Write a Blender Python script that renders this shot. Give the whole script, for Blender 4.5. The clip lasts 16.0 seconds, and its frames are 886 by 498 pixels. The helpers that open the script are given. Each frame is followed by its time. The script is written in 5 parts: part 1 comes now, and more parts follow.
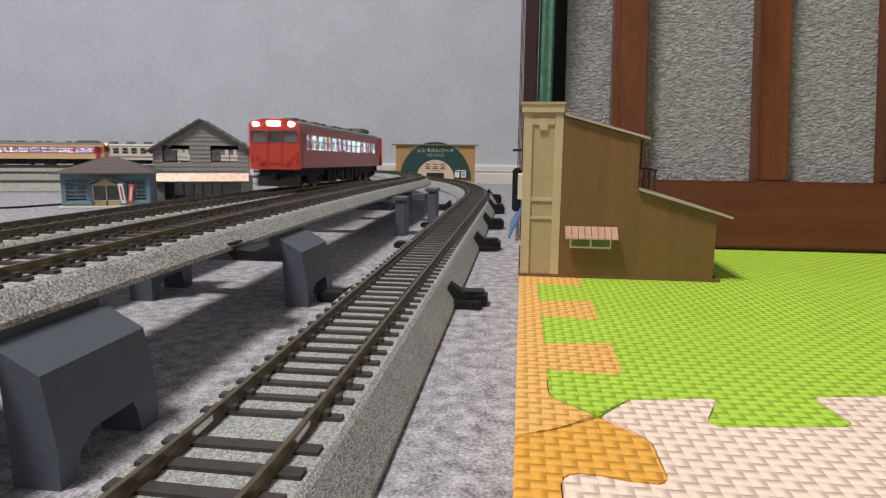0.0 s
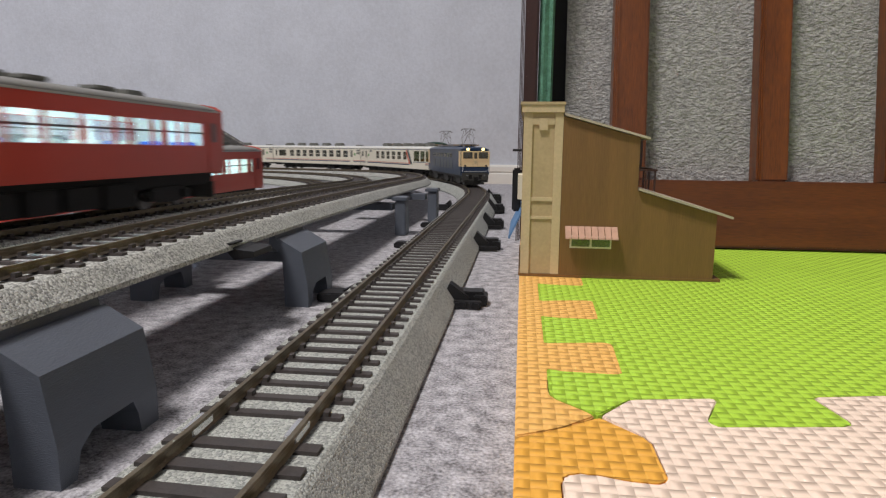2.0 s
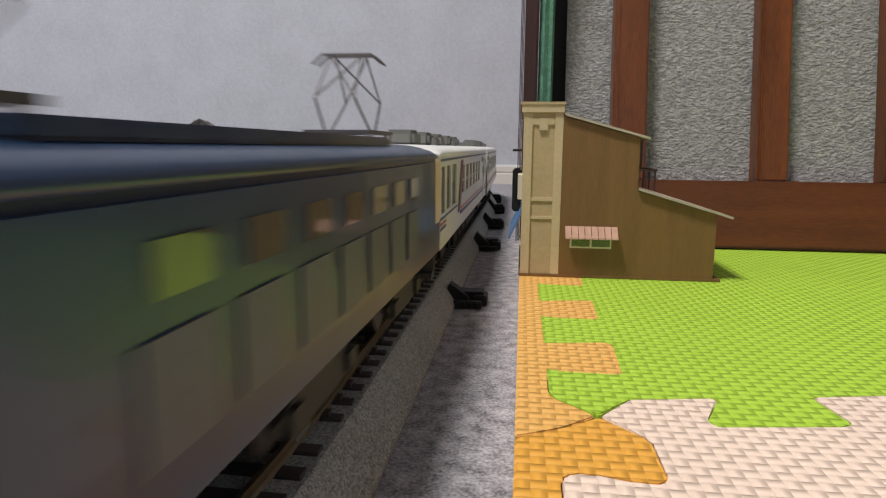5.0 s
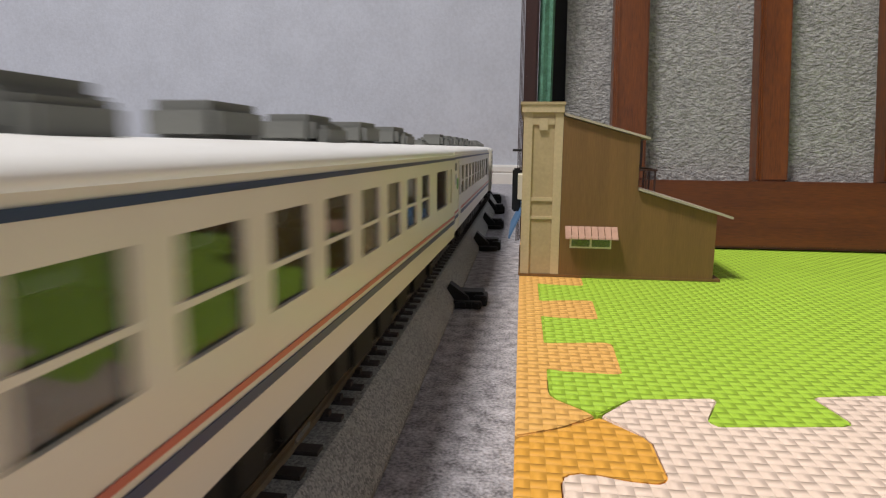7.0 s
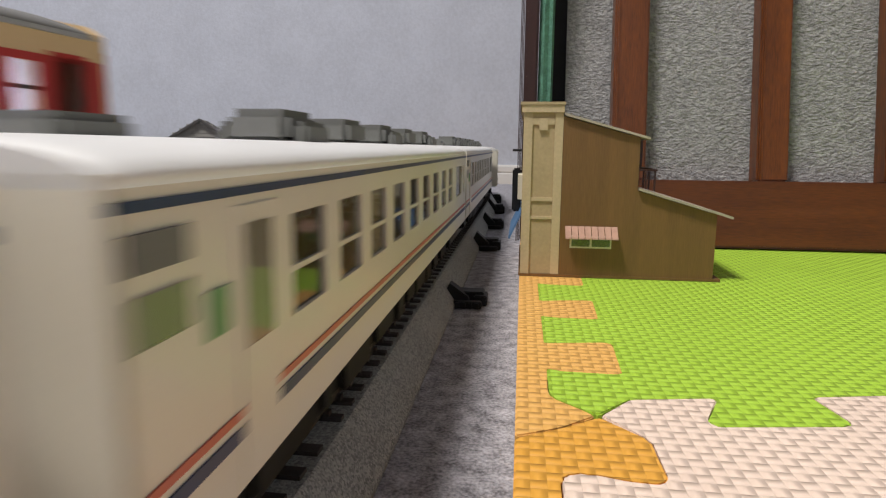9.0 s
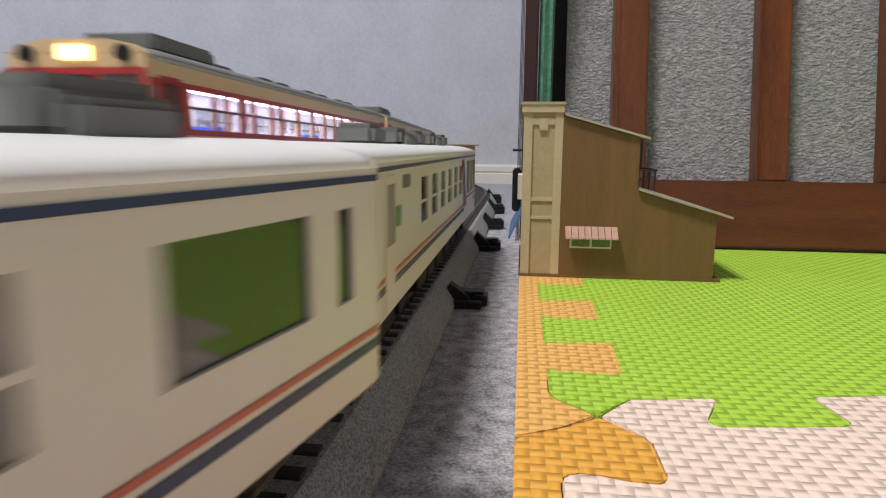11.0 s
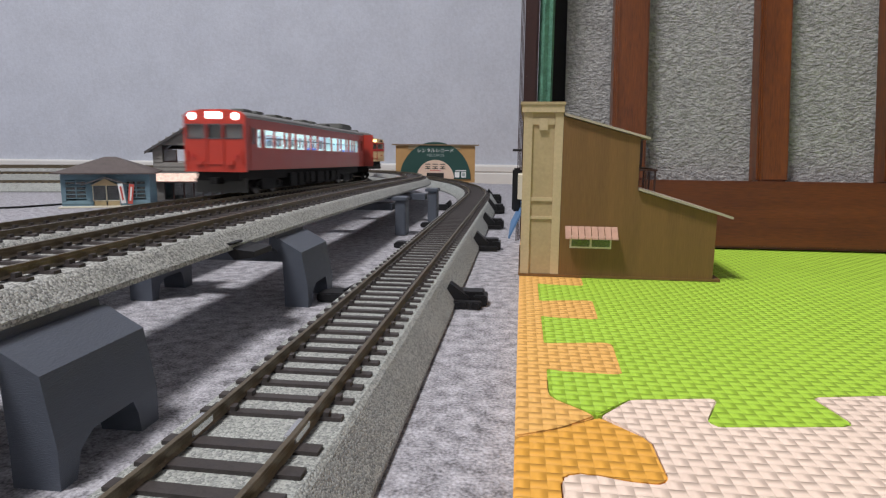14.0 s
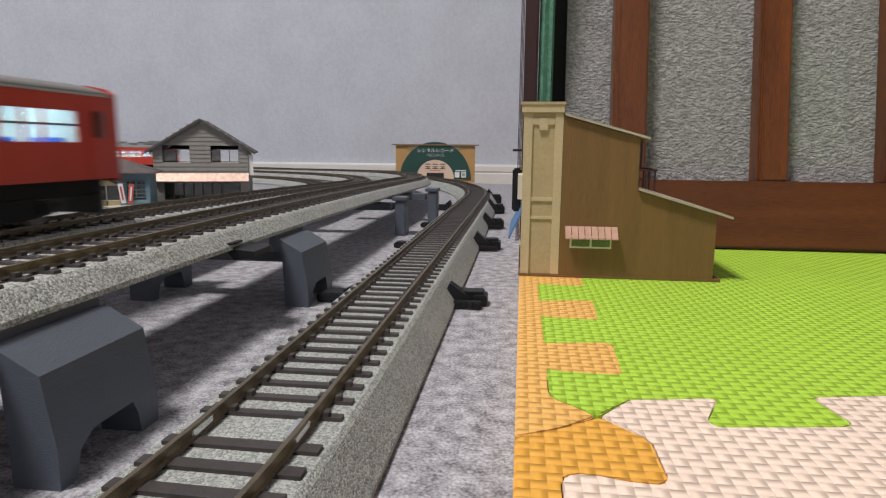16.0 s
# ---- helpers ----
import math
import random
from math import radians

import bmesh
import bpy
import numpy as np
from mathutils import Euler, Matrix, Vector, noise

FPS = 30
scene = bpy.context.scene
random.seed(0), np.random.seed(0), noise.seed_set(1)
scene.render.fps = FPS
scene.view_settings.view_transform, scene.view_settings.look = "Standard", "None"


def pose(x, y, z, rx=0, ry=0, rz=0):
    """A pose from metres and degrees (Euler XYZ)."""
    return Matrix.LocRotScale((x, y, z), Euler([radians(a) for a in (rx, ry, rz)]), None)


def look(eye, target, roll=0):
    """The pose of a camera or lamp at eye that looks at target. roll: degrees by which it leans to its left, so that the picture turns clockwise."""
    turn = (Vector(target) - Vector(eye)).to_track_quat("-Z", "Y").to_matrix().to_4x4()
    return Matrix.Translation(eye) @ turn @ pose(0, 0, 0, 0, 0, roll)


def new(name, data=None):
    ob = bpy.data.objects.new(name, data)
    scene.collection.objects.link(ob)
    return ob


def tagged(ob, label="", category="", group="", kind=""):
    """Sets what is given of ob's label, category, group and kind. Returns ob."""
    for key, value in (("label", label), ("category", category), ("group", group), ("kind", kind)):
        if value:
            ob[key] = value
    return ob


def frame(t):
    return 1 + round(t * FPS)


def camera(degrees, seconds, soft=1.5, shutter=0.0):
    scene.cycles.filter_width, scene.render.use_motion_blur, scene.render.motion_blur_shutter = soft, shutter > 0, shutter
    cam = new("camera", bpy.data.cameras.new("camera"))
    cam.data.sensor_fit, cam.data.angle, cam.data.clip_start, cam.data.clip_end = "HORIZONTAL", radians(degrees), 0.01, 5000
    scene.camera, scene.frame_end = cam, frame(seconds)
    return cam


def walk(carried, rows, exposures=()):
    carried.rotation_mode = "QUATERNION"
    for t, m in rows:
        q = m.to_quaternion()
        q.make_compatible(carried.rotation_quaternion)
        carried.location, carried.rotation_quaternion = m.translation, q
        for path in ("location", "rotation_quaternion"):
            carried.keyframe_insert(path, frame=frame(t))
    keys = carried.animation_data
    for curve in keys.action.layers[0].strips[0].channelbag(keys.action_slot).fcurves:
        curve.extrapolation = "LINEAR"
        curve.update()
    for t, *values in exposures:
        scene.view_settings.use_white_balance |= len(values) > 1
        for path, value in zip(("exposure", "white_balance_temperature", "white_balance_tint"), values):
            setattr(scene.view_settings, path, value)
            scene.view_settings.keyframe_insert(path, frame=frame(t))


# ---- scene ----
# ---------------------------------------------------------------- camera
cam = camera(69.5, 16.0, soft=1.25, shutter=0.5)
EYE = pose(0, 0, 0.059, 80.94, 0, 6.95) @ pose(0, 0, 0, 0, 0, 0.5)
walk(cam, [(0.0, EYE), (16.0, EYE)], exposures=[(0.0, 0.0, 6500, 10), (7.0, 0.0, 6450, 10), (9.0, 0.0, 6400, 10), (12.0, 0.0, 6080, 10), (13.0, 0.0, 6000, 12), (14.5, 0.0, 6280, 10), (16.0, 0.0, 6400, 10)])

# ---------------------------------------------------------------- light
world = bpy.data.worlds.new("room_air")
scene.world = world
world.use_nodes = True
world.node_tree.nodes["Background"].inputs[0].default_value = (0.8, 0.88, 1.0, 1)
world.node_tree.nodes["Background"].inputs[1].default_value = 0.04


def lamp(name, at, target, size, watts, colour):
    data = bpy.data.lights.new(name, "AREA")
    data.shape, data.size, data.energy, data.color = "DISK", size, watts, colour
    ob = new(name, data)
    ob.matrix_world = look(at, target)
    return ob


lamp("ceiling_lamp", (-0.75, -0.60, 2.30), (-0.75, -0.59, 0), 0.55, 66.5, (1.0, 0.945, 0.905))

# ---------------------------------------------------------------- materials
MATS = {}


def nodes_of(name):
    m = bpy.data.materials.new(name)
    m.use_nodes = True
    t = m.node_tree
    return m, t, t.nodes["Principled BSDF"]


def material(name, base, rough=0.5, metal=0.0, var=0.12, scale=300.0, fine=2500.0, bump=0.0, bump_scale=1500.0, piece=0.0, emit=0.0, coat=0.0, stretch=(1, 1, 1), spec=0.5):
    m, t, b = nodes_of(name)
    N, L = t.nodes, t.links
    co = N.new("ShaderNodeTexCoord")
    mp = N.new("ShaderNodeMapping")
    mp.inputs["Scale"].default_value = stretch
    L.new(co.outputs["Object"], mp.inputs[0])
    n1, n2 = N.new("ShaderNodeTexNoise"), N.new("ShaderNodeTexNoise")
    n1.inputs["Scale"].default_value, n2.inputs["Scale"].default_value = scale, fine
    n1.inputs["Detail"].default_value, n2.inputs["Detail"].default_value = 4, 2
    for n in (n1, n2):
        L.new(mp.outputs[0], n.inputs["Vector"])
    add = N.new("ShaderNodeMath")
    L.new(n1.outputs["Fac"], add.inputs[0])
    L.new(n2.outputs["Fac"], add.inputs[1])
    last = add
    if piece:
        info = N.new("ShaderNodeObjectInfo")
        ma = N.new("ShaderNodeMath")
        ma.operation = "MULTIPLY_ADD"
        ma.inputs[1].default_value = piece
        L.new(info.outputs["Random"], ma.inputs[0])
        L.new(add.outputs[0], ma.inputs[2])
        last = ma
    ramp = N.new("ShaderNodeValToRGB")
    mul = N.new("ShaderNodeMath")
    mul.operation, mul.inputs[1].default_value = "MULTIPLY", 0.5
    L.new(last.outputs[0], mul.inputs[0])
    L.new(mul.outputs[0], ramp.inputs[0])
    lo, hi = ramp.color_ramp.elements
    lo.position, hi.position = 0.35, 0.65
    lo.color = (*[max(0, c * (1 - var)) for c in base], 1)
    hi.color = (*[min(1, c * (1 + var)) for c in base], 1)
    L.new(ramp.outputs[0], b.inputs["Base Color"])
    rr = N.new("ShaderNodeMapRange")
    rr.inputs["To Min"].default_value, rr.inputs["To Max"].default_value = max(0.03, rough - 0.08), min(1, rough + 0.08)
    L.new(n1.outputs["Fac"], rr.inputs["Value"])
    L.new(rr.outputs[0], b.inputs["Roughness"])
    b.inputs["Metallic"].default_value = metal
    b.inputs["Specular IOR Level"].default_value = spec
    b.inputs["Coat Weight"].default_value = coat
    if emit:
        b.inputs["Emission Color"].default_value = (*base, 1)
        b.inputs["Emission Strength"].default_value = emit
    if bump:
        n3, bp = N.new("ShaderNodeTexNoise"), N.new("ShaderNodeBump")
        n3.inputs["Scale"].default_value, n3.inputs["Detail"].default_value = bump_scale, 3
        L.new(mp.outputs[0], n3.inputs["Vector"])
        L.new(n3.outputs["Fac"], bp.inputs["Height"])
        bp.inputs["Distance"].default_value, bp.inputs["Strength"].default_value = bump, 0.9
        L.new(bp.outputs[0], b.inputs["Normal"])
    MATS[name] = m
    return m


def granular(name, dark, light, size, bump):
    """Ballast: many small grains of two greys, with a real relief."""
    m, t, b = nodes_of(name)
    N, L = t.nodes, t.links
    co = N.new("ShaderNodeTexCoord")
    v, n, ramp, mix, bp = N.new("ShaderNodeTexVoronoi"), N.new("ShaderNodeTexNoise"), N.new("ShaderNodeValToRGB"), N.new("ShaderNodeMix"), N.new("ShaderNodeBump")
    v.inputs["Scale"].default_value = 1 / size
    n.inputs["Scale"].default_value = 60
    L.new(co.outputs["Object"], v.inputs["Vector"])
    L.new(co.outputs["Object"], n.inputs["Vector"])
    L.new(v.outputs["Color"], ramp.inputs[0])
    a, c = ramp.color_ramp.elements
    a.position, c.position = 0.15, 0.85
    a.color, c.color = (*dark, 1), (*light, 1)
    mix.data_type, mix.blend_type = "RGBA", "MULTIPLY"
    L.new(n.outputs["Fac"], mix.inputs["Factor"])
    L.new(ramp.outputs[0], mix.inputs["A"])
    mix.inputs["B"].default_value = (0.72, 0.72, 0.70, 1)
    L.new(mix.outputs["Result"], b.inputs["Base Color"])
    L.new(v.outputs["Distance"], bp.inputs["Height"])
    bp.inputs["Distance"].default_value, bp.inputs["Strength"].default_value, bp.invert = bump, 1.0, True
    L.new(bp.outputs[0], b.inputs["Normal"])
    b.inputs["Roughness"].default_value = 0.85
    MATS[name] = m
    return m


def woven(name, base, pitch):
    """Foam mat with a basket-weave relief."""
    m, t, b = nodes_of(name)
    N, L = t.nodes, t.links

    def mth(op, a, c=None):
        n = N.new("ShaderNodeMath")
        n.operation = op
        for i, x in enumerate((a, c)):
            if x is None:
                continue
            if isinstance(x, (int, float)):
                n.inputs[i].default_value = x
            else:
                L.new(x, n.inputs[i])
        return n.outputs[0]
    co, sep = N.new("ShaderNodeTexCoord"), N.new("ShaderNodeSeparateXYZ")
    L.new(co.outputs["Object"], sep.inputs[0])
    # plain weave: strands along u and along v take turns cell by cell
    u, v = mth("DIVIDE", sep.outputs[0], pitch), mth("DIVIDE", sep.outputs[1], pitch)
    odd = mth("MODULO", mth("ADD", mth("FLOOR", u), mth("FLOOR", v)), 2.0)
    odd = mth("ABSOLUTE", odd)
    su = mth("ABSOLUTE", mth("SINE", mth("MULTIPLY", u, math.pi)))
    sv = mth("ABSOLUTE", mth("SINE", mth("MULTIPLY", v, math.pi)))
    along_u = mth("MULTIPLY", mth("POWER", sv, 0.7), mth("ADD", 0.80, mth("MULTIPLY", su, 0.20)))
    along_v = mth("MULTIPLY", mth("MULTIPLY", su, 0.74), mth("ADD", 0.75, mth("MULTIPLY", sv, 0.25)))
    relief = mth("ADD", mth("MULTIPLY", along_u, mth("SUBTRACT", 1.0, odd)), mth("MULTIPLY", along_v, odd))
    bp = N.new("ShaderNodeBump")
    L.new(relief, bp.inputs["Height"])
    bp.inputs["Distance"].default_value, bp.inputs["Strength"].default_value = 0.0012, 0.8
    L.new(bp.outputs[0], b.inputs["Normal"])
    n, ramp = N.new("ShaderNodeTexNoise"), N.new("ShaderNodeValToRGB")
    n.inputs["Scale"].default_value, n.inputs["Detail"].default_value = 30, 5
    L.new(co.outputs["Object"], n.inputs["Vector"])
    L.new(n.outputs["Fac"], ramp.inputs[0])
    lo, hi = ramp.color_ramp.elements
    lo.color, hi.color = (*[c * 0.9 for c in base], 1), (*[min(1, c * 1.08) for c in base], 1)
    L.new(ramp.outputs[0], b.inputs["Base Color"])
    b.inputs["Roughness"].default_value = 0.62
    MATS[name] = m
    return m


def window_glass(name, tint, alpha):
    m, t, b = nodes_of(name)
    b.inputs["Base Color"].default_value = (*tint, 1)
    b.inputs["Roughness"].default_value = 0.06
    b.inputs["Alpha"].default_value = alpha
    b.inputs["IOR"].default_value = 2.0
    b.inputs["Specular IOR Level"].default_value = 0.6
    MATS[name] = m
    return m


material("wallpaper", (0.575, 0.605, 0.675), 0.85, var=0.075, scale=11, fine=160, bump=0.0006, bump_scale=220)
material("ceiling_paint", (0.8, 0.8, 0.78), 0.9, var=0.03, scale=5)
material("white_trim", (0.80, 0.79, 0.76), 0.45, var=0.04, scale=40)
material("floor_boards", (0.30, 0.20, 0.12), 0.45, var=0.2, scale=30, stretch=(1, 8, 1))
material("felt", (0.36, 0.355, 0.385), 0.95, var=0.65, scale=230, fine=1300, bump=0.0008, bump_scale=900)
granular("ballast_dark", (0.24, 0.255, 0.245), (0.57, 0.59, 0.56), 0.0004, 0.00016)
granular("ballast_light", (0.20, 0.205, 0.195), (0.66, 0.67, 0.64), 0.00045, 0.00013)
material("sleeper_plastic", (0.045, 0.038, 0.036), 0.55, var=0.3, scale=500, piece=0.4)
material("rail_metal", (0.19, 0.155, 0.105), 0.42, 0.75, var=0.2, scale=200)
material("rail_top", (0.36, 0.32, 0.26), 0.3, 0.9, var=0.2, scale=200)
material("pier_plastic", (0.092, 0.105, 0.132), 0.5, var=0.08, scale=150, bump=0.00015, bump_scale=900, stretch=(1, 1, 6))
material("black_plastic", (0.012, 0.012, 0.013), 0.5, var=0.2, scale=300, spec=0.35)
woven("foam_green", (0.44, 0.70, 0.055), 0.0026)
woven("foam_orange", (0.90, 0.50, 0.13), 0.0026)
woven("foam_deep_orange", (0.86, 0.43, 0.06), 0.0026)
woven("foam_pink", (0.95, 0.75, 0.61), 0.0026)
material("stained_wood", (0.135, 0.036, 0.004), 0.36, var=0.45, scale=45, fine=500, stretch=(3, 3, 0.35), coat=0.15, bump=0.00008, bump_scale=200)
material("stained_wood_rail", (0.118, 0.032, 0.004), 0.34, var=0.3, scale=45, fine=500, stretch=(0.35, 3, 3), coat=0.1)
material("dark_wood", (0.04, 0.014, 0.010), 0.35, var=0.3, scale=60, stretch=(2, 2, 0.3))
material("grey_fleece", (0.315, 0.315, 0.305), 0.97, var=0.5, scale=480, fine=2000, bump=0.0022, bump_scale=720, stretch=(0.8, 1, 1.25))
material("green_cloth", (0.10, 0.25, 0.17), 0.95, var=0.35, scale=300, fine=1500, bump=0.0008, bump_scale=900)
material("black_cloth", (0.012, 0.012, 0.014), 0.9, var=0.3, scale=300)
material("tan_card", (0.46, 0.36, 0.20), 0.75, var=0.08, scale=120, fine=900)
material("tan_trim", (0.56, 0.45, 0.27), 0.7, var=0.08, scale=120, fine=900)
material("brown_card", (0.182, 0.096, 0.030), 0.6, var=0.16, scale=60, fine=700, stretch=(4, 4, 0.25))
material("roof_card", (0.42, 0.37, 0.29), 0.7, var=0.2, scale=150)
material("awning_pink", (0.47, 0.28, 0.20), 0.7, var=0.15, scale=250)
material("awning_blue", (0.10, 0.22, 0.42), 0.6, var=0.2, scale=250)
material("cream_frame", (0.72, 0.68, 0.55), 0.6, var=0.05, scale=200)
material("grey_clapboard", (0.27, 0.26, 0.235), 0.8, var=0.12, scale=120)
material("blue_clapboard", (0.15, 0.24, 0.29), 0.8, var=0.15, scale=120)
material("dark_roof", (0.085, 0.080, 0.078), 0.75, var=0.2, scale=150, fine=900)
material("brown_roof", (0.12, 0.10, 0.095), 0.75, var=0.2, scale=150, fine=900)
material("copper_card", (0.72, 0.50, 0.40), 0.42, 0.25, var=0.3, scale=300, bump=0.0006, bump_scale=500)
material("dark_interior", (0.03, 0.026, 0.022), 0.8, var=0.2)
material("store_card", (0.52, 0.31, 0.12), 0.7, var=0.08, scale=100)
material("store_roof", (0.24, 0.17, 0.09), 0.7, var=0.1)
material("sign_green", (0.022, 0.075, 0.062), 0.55, var=0.08)
material("sign_peach", (0.80, 0.60, 0.46), 0.6, var=0.05)
material("white_print", (0.85, 0.85, 0.82), 0.6, var=0.03)
material("black_print", (0.02, 0.02, 0.02), 0.6, var=0.05)
material("grey_print", (0.35, 0.42, 0.40), 0.6, var=0.05)
material("red_print", (0.60, 0.10, 0.07), 0.6, var=0.1)
material("vermilion", (0.54, 0.048, 0.026), 0.36, var=0.06, scale=80, coat=0.2)
material("ivory", (0.77, 0.73, 0.61), 0.38, var=0.03, scale=60, coat=0.15)
material("roof_white", (0.82, 0.82, 0.79), 0.42, var=0.03, scale=60)
material("roof_grey", (0.22, 0.22, 0.21), 0.6, var=0.1, scale=100)
material("unit_grey", (0.17, 0.175, 0.16), 0.6, var=0.1, scale=150)
material("under_black", (0.012, 0.0115, 0.011), 0.65, var=0.25, scale=150, spec=0.25)
material("under_grey", (0.05, 0.049, 0.042), 0.6, var=0.2, scale=150)
material("stripe_blue", (0.03, 0.05, 0.12), 0.4, var=0.05)
material("stripe_red", (0.56, 0.14, 0.09), 0.4, var=0.05)
material("stripe_green", (0.02, 0.06, 0.07), 0.4, var=0.05)
material("cream_paint", (0.78, 0.56, 0.29), 0.38, var=0.04, scale=80, coat=0.2)
material("crimson", (0.50, 0.035, 0.028), 0.38, var=0.05, scale=80, coat=0.2)
material("loco_blue", (0.014, 0.036, 0.085), 0.35, var=0.08, scale=80, coat=0.2)
material("loco_cream", (0.80, 0.60, 0.33), 0.38, var=0.04, scale=80, coat=0.2)
material("metal_dark", (0.14, 0.13, 0.13), 0.35, 0.8, var=0.1)
material("metal_bright", (0.7, 0.7, 0.7), 0.25, 0.9, var=0.05)
material("seat_blue", (0.02, 0.11, 0.55), 0.7, var=0.1)
material("interior_cream", (0.72, 0.70, 0.62), 0.7, var=0.05)
material("seat_brown", (0.28, 0.10, 0.04), 0.7, var=0.1)
material("lamp_white", (1.0, 0.98, 0.97), 0.4, emit=5.0, var=0.0)
material("lamp_warm", (1.0, 0.80, 0.35), 0.4, emit=2.2, var=0.0)
material("lamp_red", (1.0, 0.08, 0.04), 0.4, emit=1.6, var=0.0)
material("strip_light", (0.58, 0.85, 1.0), 0.4, emit=17.0, var=0.0)
material("strip_violet", (0.72, 0.66, 1.0), 0.4, emit=16.0, var=0.0)
window_glass("clear_pane", (0.75, 0.8, 0.82), 0.10)
window_glass("dark_pane", (0.035, 0.045, 0.035), 0.55)
material("louvre_grey", (0.10, 0.11, 0.12), 0.5, var=0.15)
# greenish glass; the green mat's reflection is partly put into this base colour
window_glass("lounge_pane", (0.10, 0.13, 0.06), 0.35)
material("seat_orange", (0.62, 0.25, 0.05), 0.8, var=0.15, scale=200)
material("gutter_grey", (0.42, 0.42, 0.41), 0.5, var=0.08)
material("plate_green", (0.17, 0.36, 0.15), 0.5, var=0.1)
material("gasket", (0.10, 0.10, 0.11), 0.5, var=0.1)
window_glass("cab_pane", (0.085, 0.085, 0.072), 0.9)
M = MATS


# ---------------------------------------------------------------- mesh helpers
def box(bm, x0, x1, y0, y1, z0, z1, turn=None):
    v = [bm.verts.new((x, y, z)) for x in (x0, x1) for y in (y0, y1) for z in (z0, z1)]
    if turn is not None:
        for p in v:
            p.co = turn @ p.co
    for f in ((0, 1, 3, 2), (4, 6, 7, 5), (0, 4, 5, 1), (2, 3, 7, 6), (0, 2, 6, 4), (1, 5, 7, 3)):
        bm.faces.new([v[i] for i in f])
    return bm


def prism(bm, outline, lo, hi, axis):
    """Extrudes a 2D outline along an axis; the outline's two numbers fill the other axes in order."""
    def put(p, w):
        q = list(p)
        q.insert("xyz".index(axis), w)
        return bm.verts.new(q)
    a, b = [put(p, lo) for p in outline], [put(p, hi) for p in outline]
    n = len(outline)
    bm.faces.new(a)
    bm.faces.new(b[::-1])
    for i in range(n):
        bm.faces.new((a[i], b[i], b[(i + 1) % n], a[(i + 1) % n]))
    return bm


def rod(bm, p, q, r, sides=6):
    p, q = Vector(p), Vector(q)
    d = (q - p).normalized()
    u = d.orthogonal().normalized()
    w = d.cross(u)
    rings = [[bm.verts.new(c + r * (math.cos(6.2832 * k / sides) * u + math.sin(6.2832 * k / sides) * w)) for k in range(sides)] for c in (p, q)]
    bm.faces.new(rings[0][::-1])
    bm.faces.new(rings[1])
    for k in range(sides):
        bm.faces.new((rings[0][k], rings[0][(k + 1) % sides], rings[1][(k + 1) % sides], rings[1][k]))
    return bm


def mesh_of(name, bm, mat, bevel=0.0):
    if bevel:
        bmesh.ops.bevel(bm, geom=bm.edges[:], offset=bevel, segments=2, affect="EDGES", clamp_overlap=True)
    bmesh.ops.recalc_face_normals(bm, faces=bm.faces)
    me = bpy.data.meshes.new(name)
    bm.to_mesh(me)
    bm.free()
    me.materials.append(M[mat])
    return me


def part(name, bm, mat, parent, label="", bevel=0.0):
    ob = new(name, mesh_of(name, bm, mat, bevel))
    ob.parent = parent
    return tagged(ob, label) if label else ob


def solo(name, bm, mat, label="", category="", kind="", bevel=0.0):
    return tagged(new(name, mesh_of(name, bm, mat, bevel)), label, category, "", kind)


def thing(name, label, category, group="", m=None):
    ob = tagged(new(name), label, category, group)
    ob.empty_display_size = 0.02
    if m is not None:
        ob.matrix_basis = m
    return ob


B = bmesh.new


# ---------------------------------------------------------------- tracks in plan
class Oval:
    """A loop: a straight beside the camera, a half circle at the far end, a straight back and a near end with two
    rounded corners. s is the y of a point on the first straight; dip is (start, length, height) of a ramp down after it."""

    def __init__(self, x, near, far, r, rn, z, dip=None):
        self.x, self.near, self.far, self.r, self.z, self.dip = x, near, far, r, z, dip
        run = far - near
        self.legs = [(run, 0), (math.pi * r, r), (run, 0), (math.pi * rn / 2, rn), (2 * r - 2 * rn, 0), (math.pi * rn / 2, rn)]
        self.length = sum(a for a, _ in self.legs)

    def height(self, d):
        if not self.dip:
            return self.z
        start, span, low = self.dip
        up = self.length - 1.0
        k = min(1, max(0, (d + self.near - start) / span)) - min(1, max(0, (d - up) / 0.9))
        k = k * k * (3 - 2 * k)
        return self.z + (low - self.z) * k

    def at(self, s):
        d = (s - self.near) % self.length
        z = self.height(d)
        p, a = Vector((self.x, self.near, z)), math.pi / 2
        for span, r in self.legs:
            go = min(d, span)
            if r:
                b = a + go / r
                p += Vector((r * (math.sin(b) - math.sin(a)), -r * (math.cos(b) - math.cos(a)), 0))
                a = b
            else:
                p += Vector((math.cos(a), math.sin(a), 0)) * go
            d -= go
            if d <= 1e-9:
                break
        return p, Vector((math.cos(a), math.sin(a), 0))


T0 = Oval(-0.0438, 0.105, 0.615, 0.73, 0.73, 0.0135)
T1 = Oval(-0.106, 0.05, 0.570, 0.67, 0.67, 0.0358, (0.12, 1.55, 0.0145))
T2 = Oval(-0.168, 0.12, 0.580, 0.60, 0.60, 0.0325, (0.10, 1.20, 0.0145))
T3 = Oval(-0.228, -0.06, 0.660, 0.37, 0.37, 0.0112)

